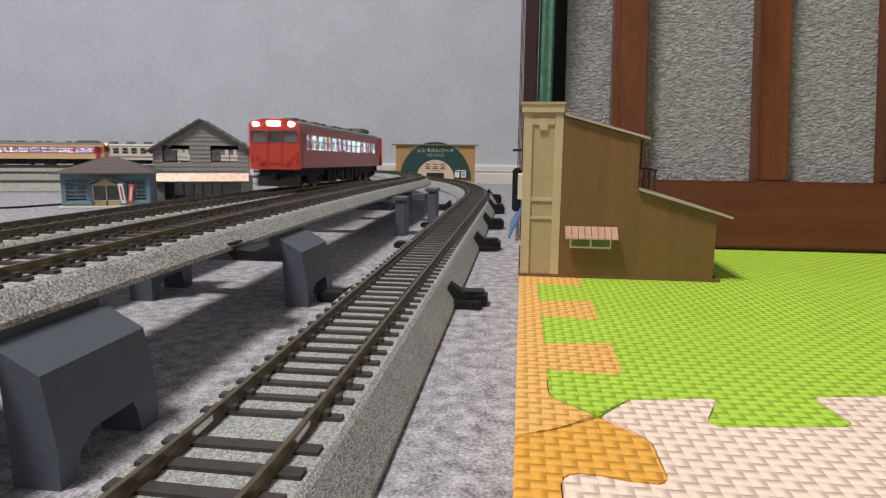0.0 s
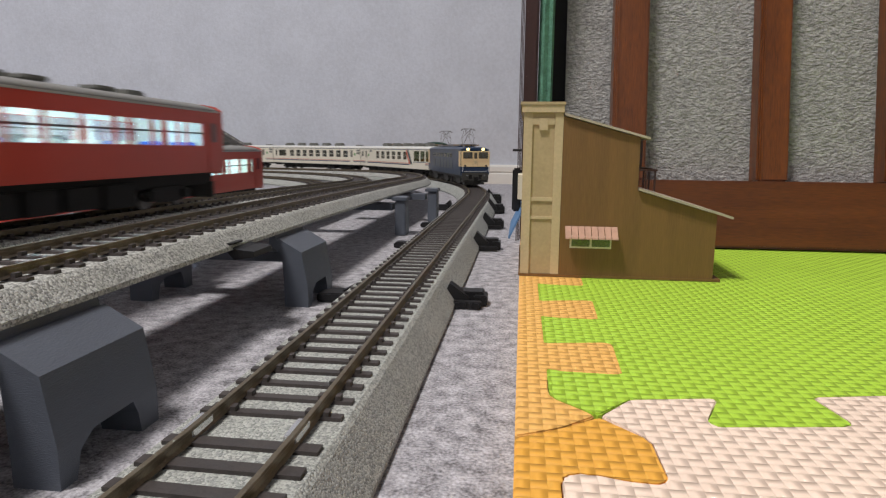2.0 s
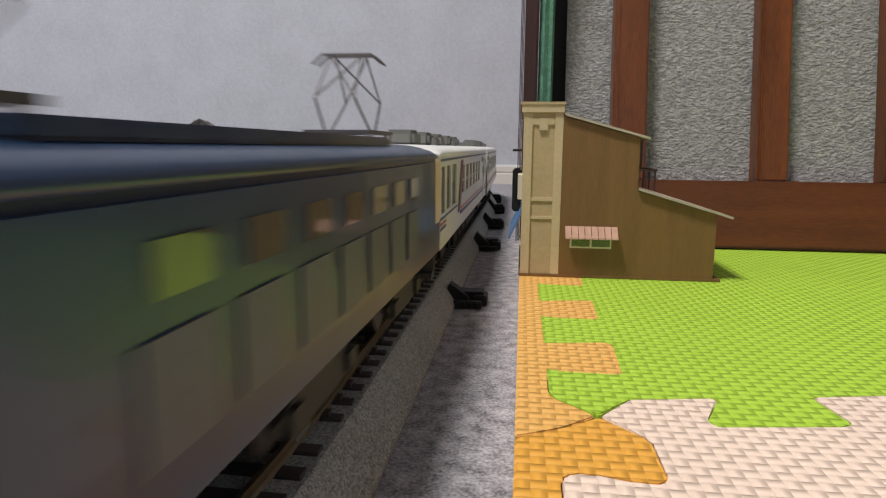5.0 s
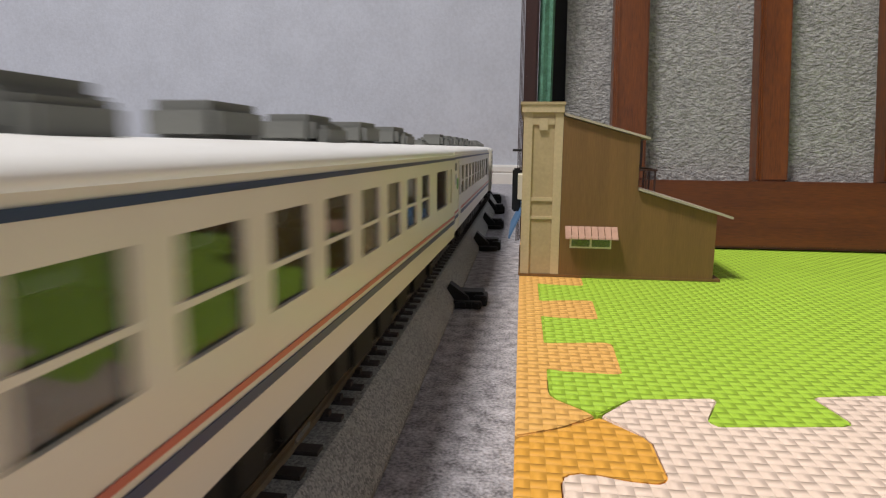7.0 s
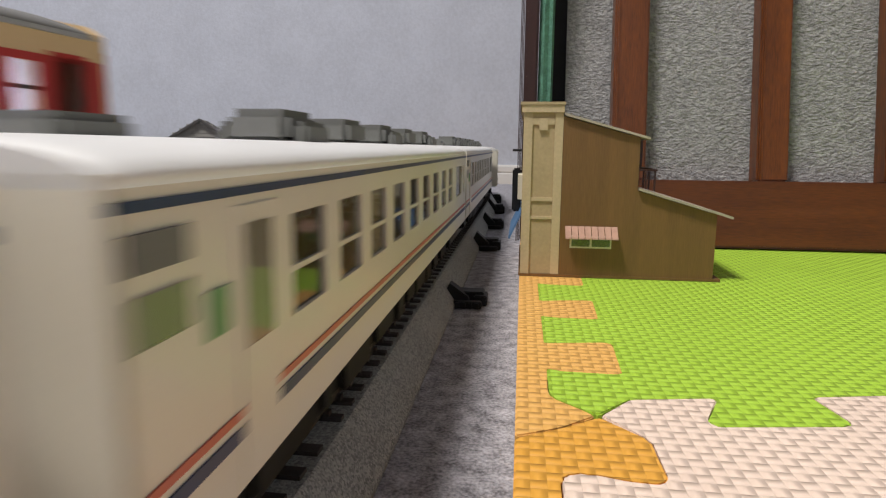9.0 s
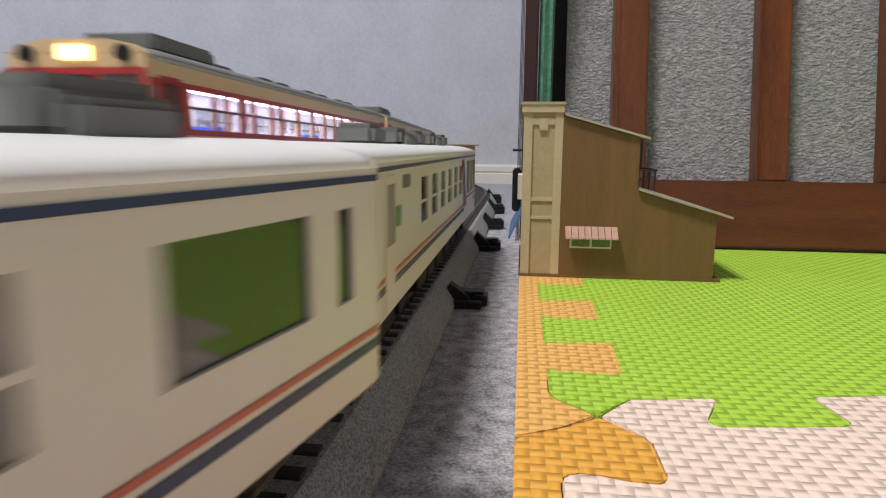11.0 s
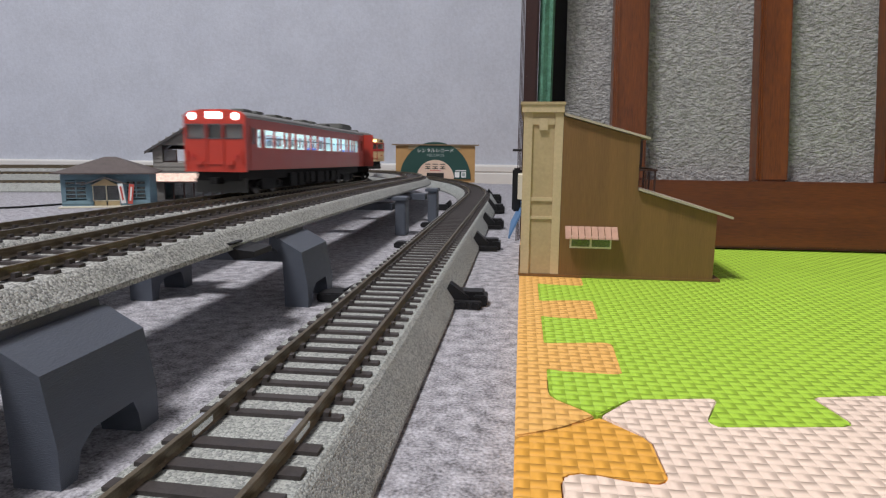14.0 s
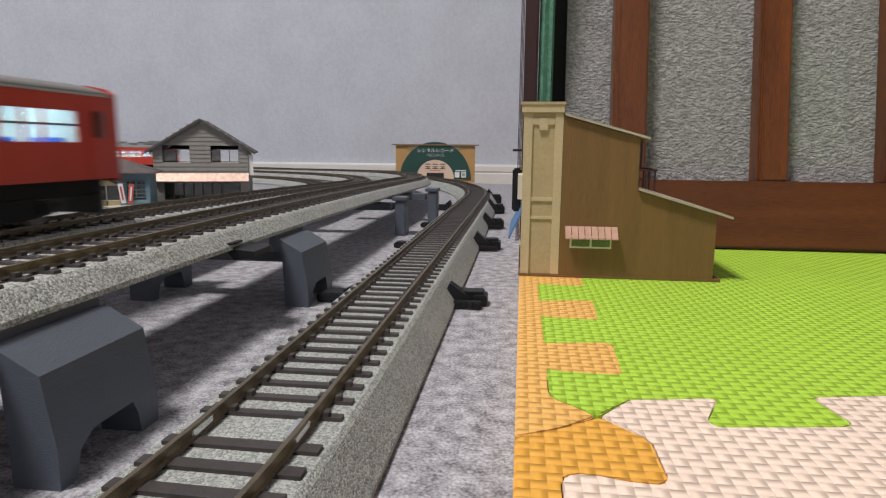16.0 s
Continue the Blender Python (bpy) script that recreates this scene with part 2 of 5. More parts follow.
# ---------------------------------------------------------------- room
solo("floor", box(B(), -2.6, 2.2, -2.2, 1.56, -0.06, -0.035), "floor_boards", "brown wooden floor of the room", "floor", "structure")
solo("wall_north", box(B(), -2.7, 2.3, 1.46, 1.56, -0.035, 2.42), "wallpaper", "pale blue-grey wallpaper with a fine relief", "wall", "structure")
solo("wall_west", box(B(), -2.7, -2.6, -2.2, 1.46, -0.035, 2.42), "wallpaper", "pale blue-grey wallpapered wall", "wall", "structure")
solo("wall_east", box(B(), 2.2, 2.3, -2.2, 1.46, -0.035, 2.42), "wallpaper", "pale blue-grey wallpapered wall", "wall", "structure")
solo("wall_south", box(B(), -2.7, 2.3, -2.3, -2.2, -0.035, 2.42), "wallpaper", "pale blue-grey wallpapered wall", "wall", "structure")
solo("ceiling", box(B(), -2.7, 2.3, -2.3, 1.56, 2.42, 2.5), "ceiling_paint", "plain white ceiling", "ceiling", "structure")
bm = B()
prism(bm, [(1.46, -0.034), (1.449, -0.034), (1.449, 0.0005), (1.4515, 0.002), (1.4515, 0.0045), (1.449, 0.006), (1.449, 0.017), (1.452, 0.020), (1.46, 0.021)], -2.6, 2.2, "x")
solo("baseboard", bm, "white_trim", "white moulded baseboard along the papered wall", "baseboard", "structure")
# felt-covered board that carries the layout; its far corner is cut off
bm = B()
edge = [(-2.2, -0.9), (0.40, -0.9), (0.40, 1.045), (-0.05, 1.055), (-0.075, 1.075), (-0.10, 1.11), (-0.36, 1.405), (-2.2, 1.405)]
prism(bm, edge, -0.033, 0.0, "z")
solo("ground", bm, "felt", "mottled grey felt sheet on the layout board", "felt", "structure")


# ---------------------------------------------------------------- tracks
def sweep(bm, path, profile, s0, s1, step=0.02):
    """Sweeps a closed profile (offset to the right, height under the rail top) along the path."""
    n = max(2, int((s1 - s0) / step))
    rings = []
    for i in range(n + 1):
        p, d = path.at(s0 + (s1 - s0) * i / n)
        side = Vector((d.y, -d.x, 0))
        rings.append([bm.verts.new(p + side * a + Vector((0, 0, h))) for a, h in profile])
    k = len(profile)
    for r0, r1 in zip(rings, rings[1:]):
        for j in range(k):
            bm.faces.new((r0[j], r1[j], r1[(j + 1) % k], r0[(j + 1) % k]))
    bm.faces.new(rings[0])
    bm.faces.new(rings[-1][::-1])
    return bm


def rail_profile(c):
    return [(c - 0.0008, -0.0022), (c + 0.0008, -0.0022), (c + 0.0003, -0.0017), (c + 0.0003, -0.0008), (c + 0.00042, -0.0005), (c + 0.00042, 0.0), (c - 0.00042, 0.0), (c - 0.00042, -0.0005), (c - 0.0003, -0.0008), (c - 0.0003, -0.0017)]


def track(path, label, ballast, n_pieces):
    ob = thing("track", label, "model track", "railway tracks of the layout")
    s0, s1 = path.near, path.near + path.length
    low, wide = (-path.z + 0.0006, 0.0205) if path.dip is None else (-0.0085, 0.0182)
    bed = [(-wide, low), (wide, low), (wide, low + 0.0012), (0.0150, -0.0036), (0.0140, -0.0028), (-0.0140, -0.0028), (-0.0150, -0.0036), (-wide, low + 0.0012)]
    part("roadbed", sweep(B(), path, bed, s0, s1), ballast, ob, "grey granular ballast")
    for c in (-0.0087, 0.0087):
        part("rail", sweep(B(), path, rail_profile(c), s0, s1, 0.012), "rail_metal", ob, "tarnished brown metal rail")
    return ob, n_pieces


def sleepers(path, ob, n_pieces):
    pitch = 0.0074
    count = int(path.length / pitch)
    bm = B()
    prism(bm, [(-0.0012, -0.0036), (0.0012, -0.0036), (0.0010, -0.0021), (-0.0010, -0.0021)], -0.0132, 0.0132, "x")
    for c in (-0.0087, 0.0087):
        for e in (-0.0017, 0.0017):
            box(bm, c + e - 0.0005, c + e + 0.0005, -0.0009, 0.0009, -0.0022, -0.0012)
    me = mesh_of("sleeper", bm, "sleeper_plastic")
    rest_faces = [(0, 1, 3, 2), (4, 6, 7, 5), (0, 4, 5, 1), (2, 3, 7, 6), (1, 5, 7, 3)]
    verts, faces = [], []
    for i in range(count):
        p, d = path.at(path.near + i * pitch)
        m = Matrix.Translation(p) @ Matrix.Rotation(math.atan2(d.y, d.x) - math.pi / 2, 4, "Z")
        if i < n_pieces:
            s = new("sleeper", me)
            s.parent, s.matrix_basis = ob, m
        else:
            b = len(verts)
            verts += [m @ Vector((x, y, z)) for x in (-0.0132, 0.0132) for y in (-0.0014, 0.0014) for z in (-0.0036, -0.0021)]
            faces += [tuple(b + k for k in f) for f in rest_faces]
    me2 = bpy.data.meshes.new("sleeper_run")
    me2.from_pydata(verts, [], faces)
    me2.materials.append(M["sleeper_plastic"])
    far = tagged(new("sleeper_run", me2), "dark plastic sleepers", "", "", "stuff")
    far.parent = ob


class Line:
    """A short straight siding."""
    dip = None

    def __init__(self, a, b, z):
        self.a, self.b, self.z = Vector((*a, z)), Vector((*b, z)), z
        self.near, self.length = 0.0, (self.b - self.a).length

    def at(self, s):
        d = (self.b - self.a).normalized()
        return self.a + d * s, d


S1 = Line((-0.93, 0.66), (-0.49, 0.76), 0.0135)
S2 = Line((-0.93, 0.72), (-0.51, 0.83), 0.0215)
TRACKS = [
    (S1, *track(S1, "short grey siding lying on the felt", "ballast_dark", 60)),
    (S2, *track(S2, "short grey siding raised a little over the felt", "ballast_dark", 60)),
    (T0, *track(T0, "single model track on grey ballast lying on the felt", "ballast_dark", 200)),
    (T1, *track(T1, "raised model track on pale ballast carried by grey piers", "ballast_light", 150)),
    (T2, *track(T2, "raised model track on pale ballast beside another track", "ballast_light", 150)),
    (T3, *track(T3, "inner model track loop lying low on the felt", "ballast_dark", 150)),
]


def pier(y, x0=-0.0792):
    """Grey viaduct pier with a chamfered shoulder and an arch between its feet."""
    ob = thing("viaduct_pier", "dark grey plastic viaduct pier with chamfered shoulder", "pier", "piers under the raised tracks", pose(x0, y, 0))
    for sx, w in ((0, 1), (-0.066, -1)):
        bm = B()
        out = [(0.0022 * w, 0.0075), (0.0 * w, 0.0205), (-0.0084 * w, 0.0254), (-0.0086 * w, 0.0246), (-0.0096 * w, 0.0252), (-0.0100 * w, 0.0272), (-0.0118 * w, 0.0278), (-0.0122 * w, 0.0232), (-0.0074 * w, 0.0195), (-0.0068 * w, 0.0075)]
        arch = [(0.000, 0.0), (0.0042, 0.0), (0.0056, 0.0050), (0.0095, 0.0075), (0.0215, 0.0075), (0.0230, 0.0045), (0.0238, 0.0), (0.030, 0.0)]
        # shoulder block over two feet
        upper = [(sx + a, h) for a, h in out]
        prism(bm, upper, 0.0, 0.030, "y")
        for foot in (arch[:4] + [(0.0, 0.0075)], [(0.030, 0.0075)] + arch[4:]):
            lo, hi = sorted((sx + 0.0022 * w, sx - 0.0068 * w))
            prism(bm, foot, lo, hi, "x")
        part("pier_leg", bm, "pier_plastic", ob)
    part("cross_beam", box(B(), -0.0590, -0.0070, 0.010, 0.020, 0.0150, 0.0188), "pier_plastic", ob)


for y in (0.093, 0.222):
    pier(y)


def column(x, y, h):
    """Slim grey pier of the far stretch: a shaft with a small cap."""
    ob = thing("viaduct_pier", "slim dark grey plastic viaduct pier with small cap", "pier", "piers under the raised tracks", pose(x, y, 0))
    part("shaft", box(B(), -0.0036, 0.0036, 0.0, 0.014, 0, h - 0.0025), "pier_plastic", ob, bevel=0.0006)
    part("cap", box(B(), -0.0056, 0.0046, -0.0012, 0.0152, h - 0.0024, h), "pier_plastic", ob, bevel=0.0005)
    part("cross_beam", box(B(), -0.070, -0.0057, 0.001, 0.013, h - 0.0090, h - 0.0045), "pier_plastic", ob)


column(-0.0800, 0.418, 0.0258)
column(-0.0700, 0.500, 0.0265)


# ---------------------------------------------------------------- foam mats
MAT_Z = 0.008


def foam(name, outline, mat, label):
    bm = B()
    pts = [Vector((x, y)) for x, y in outline]
    soft = []
    for i, p in enumerate(pts):
        a, b = pts[i - 1] - p, pts[(i + 1) % len(pts)] - p
        k = min(1.3, 0.4 * a.length, 0.4 * b.length)
        q0, q1 = p + a.normalized() * k, p + b.normalized() * k
        soft += [q0, (q0 + q1) / 4 + p / 2, q1]
    prism(bm, [(q.x / 1000, q.y / 1000) for q in soft], 0.0005, MAT_Z, "z")
    top = [e for e in bm.edges if all(v.co.z > 0.007 for v in e.verts)]
    bmesh.ops.bevel(bm, geom=top, offset=0.0003, segments=2, affect="EDGES", clamp_overlap=True)
    return solo(name, bm, mat, label, "foam mat")


tabs, notch = [], []
for y in (143, 191, 239, 287, 335):
    tabs += [(6.7, y + 3), (9, y + 1), (22, y + 0.5), (24.2, y + 1), (25, y + 24), (23, y + 25.5), (9, y + 22.5), (6.7, y + 22)]
notch = [(x + 0.25, y) for x, y in tabs]
foam("foam_mat_edge", [(0, 108.5), (8.5, 113.5), (15.6, 119.6), (12, 123), (7.2, 127.5), (6.7, 131)] + tabs + [(6.7, 400), (0, 400)], "foam_orange", "orange interlocking foam edge strip with woven relief")
foam("foam_mat_edge", [(0, -60), (7.2, -60), (7.2, 94), (8.2, 96.6), (12, 97), (17, 95.6), (22.5, 94.6), (24.2, 96.5), (23.8, 110), (16, 119.2), (9, 113.2), (0, 108)], "foam_deep_orange", "deep orange interlocking foam edge strip with woven relief")
green = [(16, 120), (23, 129.2), (40.5, 132.4), (41.6, 131.2), (36.2, 120), (37.3, 117.4), (62, 121.4), (63.5, 123), (61.0, 134.5), (62, 136.2), (78, 139), (92, 140), (90, 126), (118, 127), (116, 140), (152, 141), (150, 127), (180, 128), (178, 141), (360, 141), (360, 400), (7, 400)]
foam("foam_mat", green + notch[::-1] + [(7, 131), (7.5, 127.8), (12.3, 123.3)], "foam_green", "lime green interlocking foam play mat with woven relief")
pink = [(7.5, -60), (360, -60), (360, 140.7), (178.3, 140.7), (180.3, 127.7), (149.7, 126.7), (151.7, 140.7), (116.3, 139.7), (118.3, 126.7), (89.7, 125.7), (91.7, 139.7), (78, 138.7), (62.3, 135.9), (61.4, 134.5), (63.9, 123), (62.2, 121.1), (37.3, 117.1), (35.8, 120), (41.2, 131.0), (40.4, 132.1), (23.2, 128.9), (16.3, 119.7), (24.1, 110.2), (24.5, 96.4), (22.6, 94.2), (17, 95.2), (12, 96.6), (8.5, 96.2), (7.5, 94)]
foam("foam_mat", pink, "foam_pink", "pale pink interlocking foam play mat with woven relief")

# ---------------------------------------------------------------- wooden screen with fleece panels
DY = 0.340
screen = thing("wooden_screen", "red-brown stained wooden frame with grey fleece panels", "screen", "", pose(0, DY, MAT_Z + 0.0002, -8.5, 0, 0))
part("bottom_rail", box(B(), 0.024, 0.40, 0, 0.020, 0.0008, 0.0355), "stained_wood_rail", screen, bevel=0.0012)
for x0, x1 in ((0.0468, 0.0646), (0.1204, 0.1360), (0.1825, 0.1985), (0.25, 0.266), (0.32, 0.336)):
    bm = B()
    box(bm, x0, x1, 0.004, 0.016, 0.0357, 0.90)
    part("upright", bm, "stained_wood", screen, bevel=0.001)
    part("beading", box(B(), x0 + 0.0018, x0 + 0.0026, 0.0032, 0.0042, 0.036, 0.90), "stained_wood", screen)
part("top_rail", box(B(), 0.024, 0.40, 0, 0.020, 0.901, 0.95), "stained_wood_rail", screen, bevel=0.0012)
edges = [0.0225, 0.0545, 0.1282, 0.190, 0.258, 0.328, 0.40]
for a, b in zip(edges, edges[1:]):
    part("fleece_panel", box(B(), a + 0.0002, b - 0.0002, 0.0175, 0.0205, 0.036, 0.90), "grey_fleece", screen, "grey felted fleece panel")
post = thing("door_post", "dark brown polished upright post beside the screen", "post", "", pose(0, 0.352, MAT_Z))
bm = B()
box(bm, -0.0005, 0.0068, 0, 0.02, 0, 0.95)
part("post_body", bm, "dark_wood", post, bevel=0.0012)
for i in range(3):
    part("seal_strip", box(B(), -0.0026 + i * 0.0007, -0.0022 + i * 0.0007, 0.002, 0.018, 0, 0.95), "dark_wood", post)
bm = B()
prism(bm, [(0.0072, 0.004), (0.0098, 0.002), (0.0120, 0.0035), (0.0138, 0.002), (0.0150, 0.006), (0.0135, 0.012), (0.0072, 0.012)], 0, 0.95, "z")
cloth = solo("curtain", bm, "green_cloth", "green woven curtain edge hanging beside the post", "curtain")
cloth.location = (0, 0.352, MAT_Z)
dark = solo("dark_cloth", box(B(), 0.0150, 0.0300, 0.0207, 0.0240, 0.0035, 0.60), "black_cloth", "black cloth edge hanging behind the screen", "cloth")
dark.matrix_basis = pose(0, DY, MAT_Z + 0.0002, -8.5, 0, 0)

# ---------------------------------------------------------------- tan and brown paper shop beside the track
shop = thing("model_shop", "tan and brown card model shop with stepped lean-to roof", "model house", "", pose(0, 0.255, MAT_Z))
D = 0.075
part("base_plate", box(B(), -0.0004, 0.0775, -0.0006, D + 0.001, 0.0002, 0.0012), "brown_card", shop)
bm = B()
prism(bm, [(0.0155, 0.0012), (0.0748, 0.0012), (0.0748, 0.0262), (0.0447, 0.0350), (0.0447, 0.0552), (0.0155, 0.0632)], 0.0, D, "y")
part("side_wall", bm, "brown_card", shop, "brown timber-grain card wall")
# false front: pilasters, panels and cornice
front = part("false_front", box(B(), 0.0006, 0.0150, 0.0006, D - 0.0006, 0.0012, 0.0665), "tan_card", shop, "tan card false front")
for x0, x1 in ((0.0002, 0.0036), (0.0122, 0.0154)):
    part("pilaster", box(B(), x0, x1, -0.0002, 0.003, 0.0012, 0.0645), "tan_trim", front)
    part("pilaster", box(B(), x0, x1, D - 0.003, D + 0.0002, 0.0012, 0.0645), "tan_trim", front)
for z0, z1 in ((0.0600, 0.0625), (0.0303, 0.0318), (0.0232, 0.0243)):
    part("panel_rail", box(B(), 0.0037, 0.0121, 0.0000, 0.001, z0, z1), "tan_trim", front)
part("bracket", box(B(), 0.0062, 0.0094, -0.0004, 0.001, 0.0578, 0.0624), "tan_trim", front)
part("cornice", box(B(), -0.0006, 0.0156, -0.0010, D + 0.001, 0.0646, 0.0674), "tan_trim", front)
part("cornice", box(B(), -0.0012, 0.0160, -0.0014, D + 0.0014, 0.0675, 0.0686), "tan_card", front)


def slab(bm, x0, z0, x1, z1, y0, y1, th):
    return prism(bm, [(x0, z0), (x1, z1), (x1, z1 + th), (x0, z0 + th)], y0, y1, "y")


part("roof", slab(B(), 0.0158, 0.0635, 0.0482, 0.0545, -0.0015, D + 0.0015, 0.0009), "roof_card", shop, "weathered grey-brown card roof")
part("lean_to_roof", slab(B(), 0.0449, 0.0352, 0.0803, 0.0248, -0.0020, D + 0.002, 0.0009), "roof_card", shop, "weathered grey-brown card roof")
part("chimney_board", box(B(), 0.0449, 0.0475, 0.010, 0.030, 0.0440, 0.0545), "dark_wood", shop)
rail = B()
for k in range(5):
    box(rail, 0.0510, 0.0516, 0.002 + 0.012 * k, 0.0028 + 0.012 * k, 0.0347, 0.0425)
box(rail, 0.0508, 0.0518, 0.001, 0.053, 0.0425, 0.0433)
box(rail, 0.0449, 0.0508, 0.0015, 0.0023, 0.0425, 0.0433)
box(rail, 0.0475, 0.0481, 0.0015, 0.0023, 0.0358, 0.0425)
part("balcony_rail", rail, "dark_wood", shop, "dark wooden balcony rail")
win = part("window", box(B(), 0.0195, 0.0356, -0.0006, 0.0002, 0.0120, 0.0170), "cream_frame", shop, "cream framed window under an awning")
for a in (0.0202, 0.0280):
    part("pane", box(B(), a, a + 0.0070, -0.0009, -0.0007, 0.0127, 0.0164), "dark_pane", win)
aw = part("window_awning", box(B(), 0.0175, 0.0377, -0.0003, 0.0001, 0.0196, 0.0204), "awning_pink", shop, "faded pink slatted awning")
for k in range(8):
    x = 0.0175 + k * 0.00254
    part("awning_slat", prism(B(), [(-0.0004, 0.0207), (-0.0052, 0.0168), (-0.0054, 0.0162), (-0.0004, 0.0201)], x, x + 0.0023, "x"), "awning_pink", aw)
# fittings on the track side
part("shop_awning", prism(B(), [(0.0, 0.0250), (-0.0050, 0.0145), (-0.0046, 0.0135), (0.0, 0.0235)], 0.008, 0.066, "y"), "awning_blue", shop, "blue shop awning")
part("projecting_sign", box(B(), -0.0042, -0.0002, 0.036, 0.038, 0.0225, 0.0420), "black_plastic", shop, "black projecting sign", bevel=0.0007)
part("lamp_arm", box(B(), -0.0042, -0.0002, 0.022, 0.0232, 0.0495, 0.0505), "black_plastic", shop)
part("window_box", box(B(), -0.0016, 0.0004, 0.010, 0.030, 0.0300, 0.0400), "cream_frame", shop)

# ---------------------------------------------------------------- record shop at the far bend
store = thing("model_record_shop", "tan card model shop with round green record sign", "model house", "", pose(-0.146, 1.08, 0, 0, 0, 6.5))
part("shop_shell", box(B(), -0.067, 0.067, 0, 0.045, 0.0, 0.0615), "store_card", store)
part("roof", box(B(), -0.0735, 0.0735, -0.004, 0.049, 0.0617, 0.0637), "store_roof", store, "brown flat roof with overhang")
part("parapet", box(B(), -0.046, 0.042, -0.0012, 0.002, 0.0560, 0.0615), "tan_card", store)


def half_disc(r, y0, y1, z, mat, parent, name, label, squash=1.0):
    out = [(r * math.cos(math.pi * k / 32), z + r * squash * math.sin(math.pi * k / 32)) for k in range(33)]
    return part(name, prism(B(), out, y0, y1, "y"), mat, parent, label)


sign = half_disc(0.0600, -0.0022, -0.0013, 0.006, "sign_green", store, "round_sign", "dark green half-round record sign", 1.03)
half_disc(0.0318, -0.0030, -0.0023, 0.006, "sign_peach", sign, "sign_centre", "peach half disc", 1.0)


def lettering(text, size, x, z, mat, parent, y):
    cu = bpy.data.curves.new("lettering", "FONT")
    cu.body, cu.size, cu.align_x, cu.extrude = text, size, "CENTER", 0.0001
    cu.materials.append(M[mat])
    ob = new("lettering", cu)
    ob.parent = parent
    ob.matrix_basis = pose(x, y, z, 90, 0, 0)
    return ob


lettering("レンタルレコード", 0.0078, 0.0, 0.0505, "white_print", sign, -0.0026)
lettering("RECORDS", 0.0066, 0.0, 0.0432, "grey_print", sign, -0.0026)
for k, x in enumerate((-0.0125, 0.0, 0.0125)):
    mark = B()
    box(mark, x - 0.0045, x + 0.0045, -0.0034, -0.0031, 0.0300, 0.0312)
    box(mark, x - 0.0040, x + 0.0040, -0.0034, -0.0031, 0.0258, 0.0268)
    box(mark, x - 0.0046, x + 0.0046, -0.0034, -0.0031, 0.0225, 0.0236)
    box(mark, x - 0.0008, x + 0.0008, -0.0034, -0.0031, 0.0237, 0.0257)
    part("sign_mark", mark, "black_print", sign)
part("sign_bar", box(B(), -0.009, 0.009, -0.0034, -0.0031, 0.0195, 0.0203), "red_print", sign)
door = part("shop_door", box(B(), -0.0145, 0.0145, -0.0040, -0.0031, 0.0, 0.0160), "dark_interior", store, "dark double door")
part("door_post", box(B(), -0.0006, 0.0006, -0.0046, -0.0041, 0.0, 0.0160), "black_plastic", door)
for x in (0.037, 0.048):
    part("poster", box(B(), x - 0.004, x + 0.004, -0.0030, -0.0024, 0.0085, 0.0175), "white_print", sign)
part("poster_print", box(B(), 0.0455, 0.0505, -0.0034, -0.0031, 0.0105, 0.0160), "grey_print", sign)
part("poster_bar", box(B(), 0.034, 0.052, -0.0030, -0.0024, 0.0190, 0.0210), "white_print", sign)


# ---------------------------------------------------------------- clapboard houses
def clapboard(parent, width, z0, z1, mat, pitch, holes, gable=None, y=0.0, name="clapboard"):
    """Front wall of overlapping boards, cut round the openings; each board is a piece."""
    z = z0
    while z < (gable[1] if gable else z1) - 1e-6:
        top = min(z + pitch, gable[1] if gable else z1)
        half = width / 2
        if gable and z >= z1 - 1e-6:
            k = (gable[1] - z) / (gable[1] - z1)
            half *= max(0.03, k)
        cuts = sorted((a, b) for a, b, c, d in holes if c < top - 1e-6 and d > z + 1e-6)
        x, spans = -half, []
        for a, b in cuts:
            spans.append((x, a))
            x = b
        spans.append((x, half))
        for a, b in spans:
            if b - a > 0.0003:
                part(name, prism(B(), [(y + 0.0006, z), (y - 0.0009, z), (y - 0.0003, top), (y + 0.0006, top)], a, b, "x"), mat, parent)
        z = top


def sash(parent, x0, x1, z0, z1, cols, rows, frame_mat, pane_mat, y=0.0, name="window"):
    w = 0.0007
    bm = B()
    for i in range(cols + 1):
        x = x0 + (x1 - x0) * i / cols
        box(bm, x - w / 2, x + w / 2, y - 0.0008, y + 0.0008, z0, z1)
    for i in range(rows + 1):
        z = z0 + (z1 - z0) * i / rows
        box(bm, x0, x1, y - 0.0006, y + 0.0006, z - w / 2, z + w / 2)
    wn = part(name, bm, frame_mat, parent)
    for i in range(cols):
        for j in range(rows):
            a, b = x0 + (x1 - x0) * i / cols + w, x0 + (x1 - x0) * (i + 1) / cols - w
            c, d = z0 + (z1 - z0) * j / rows + w, z0 + (z1 - z0) * (j + 1) / rows - w
            part("pane", box(B(), a, b, y - 0.0002, y + 0.0001, c, d), pane_mat, wn)
    return wn


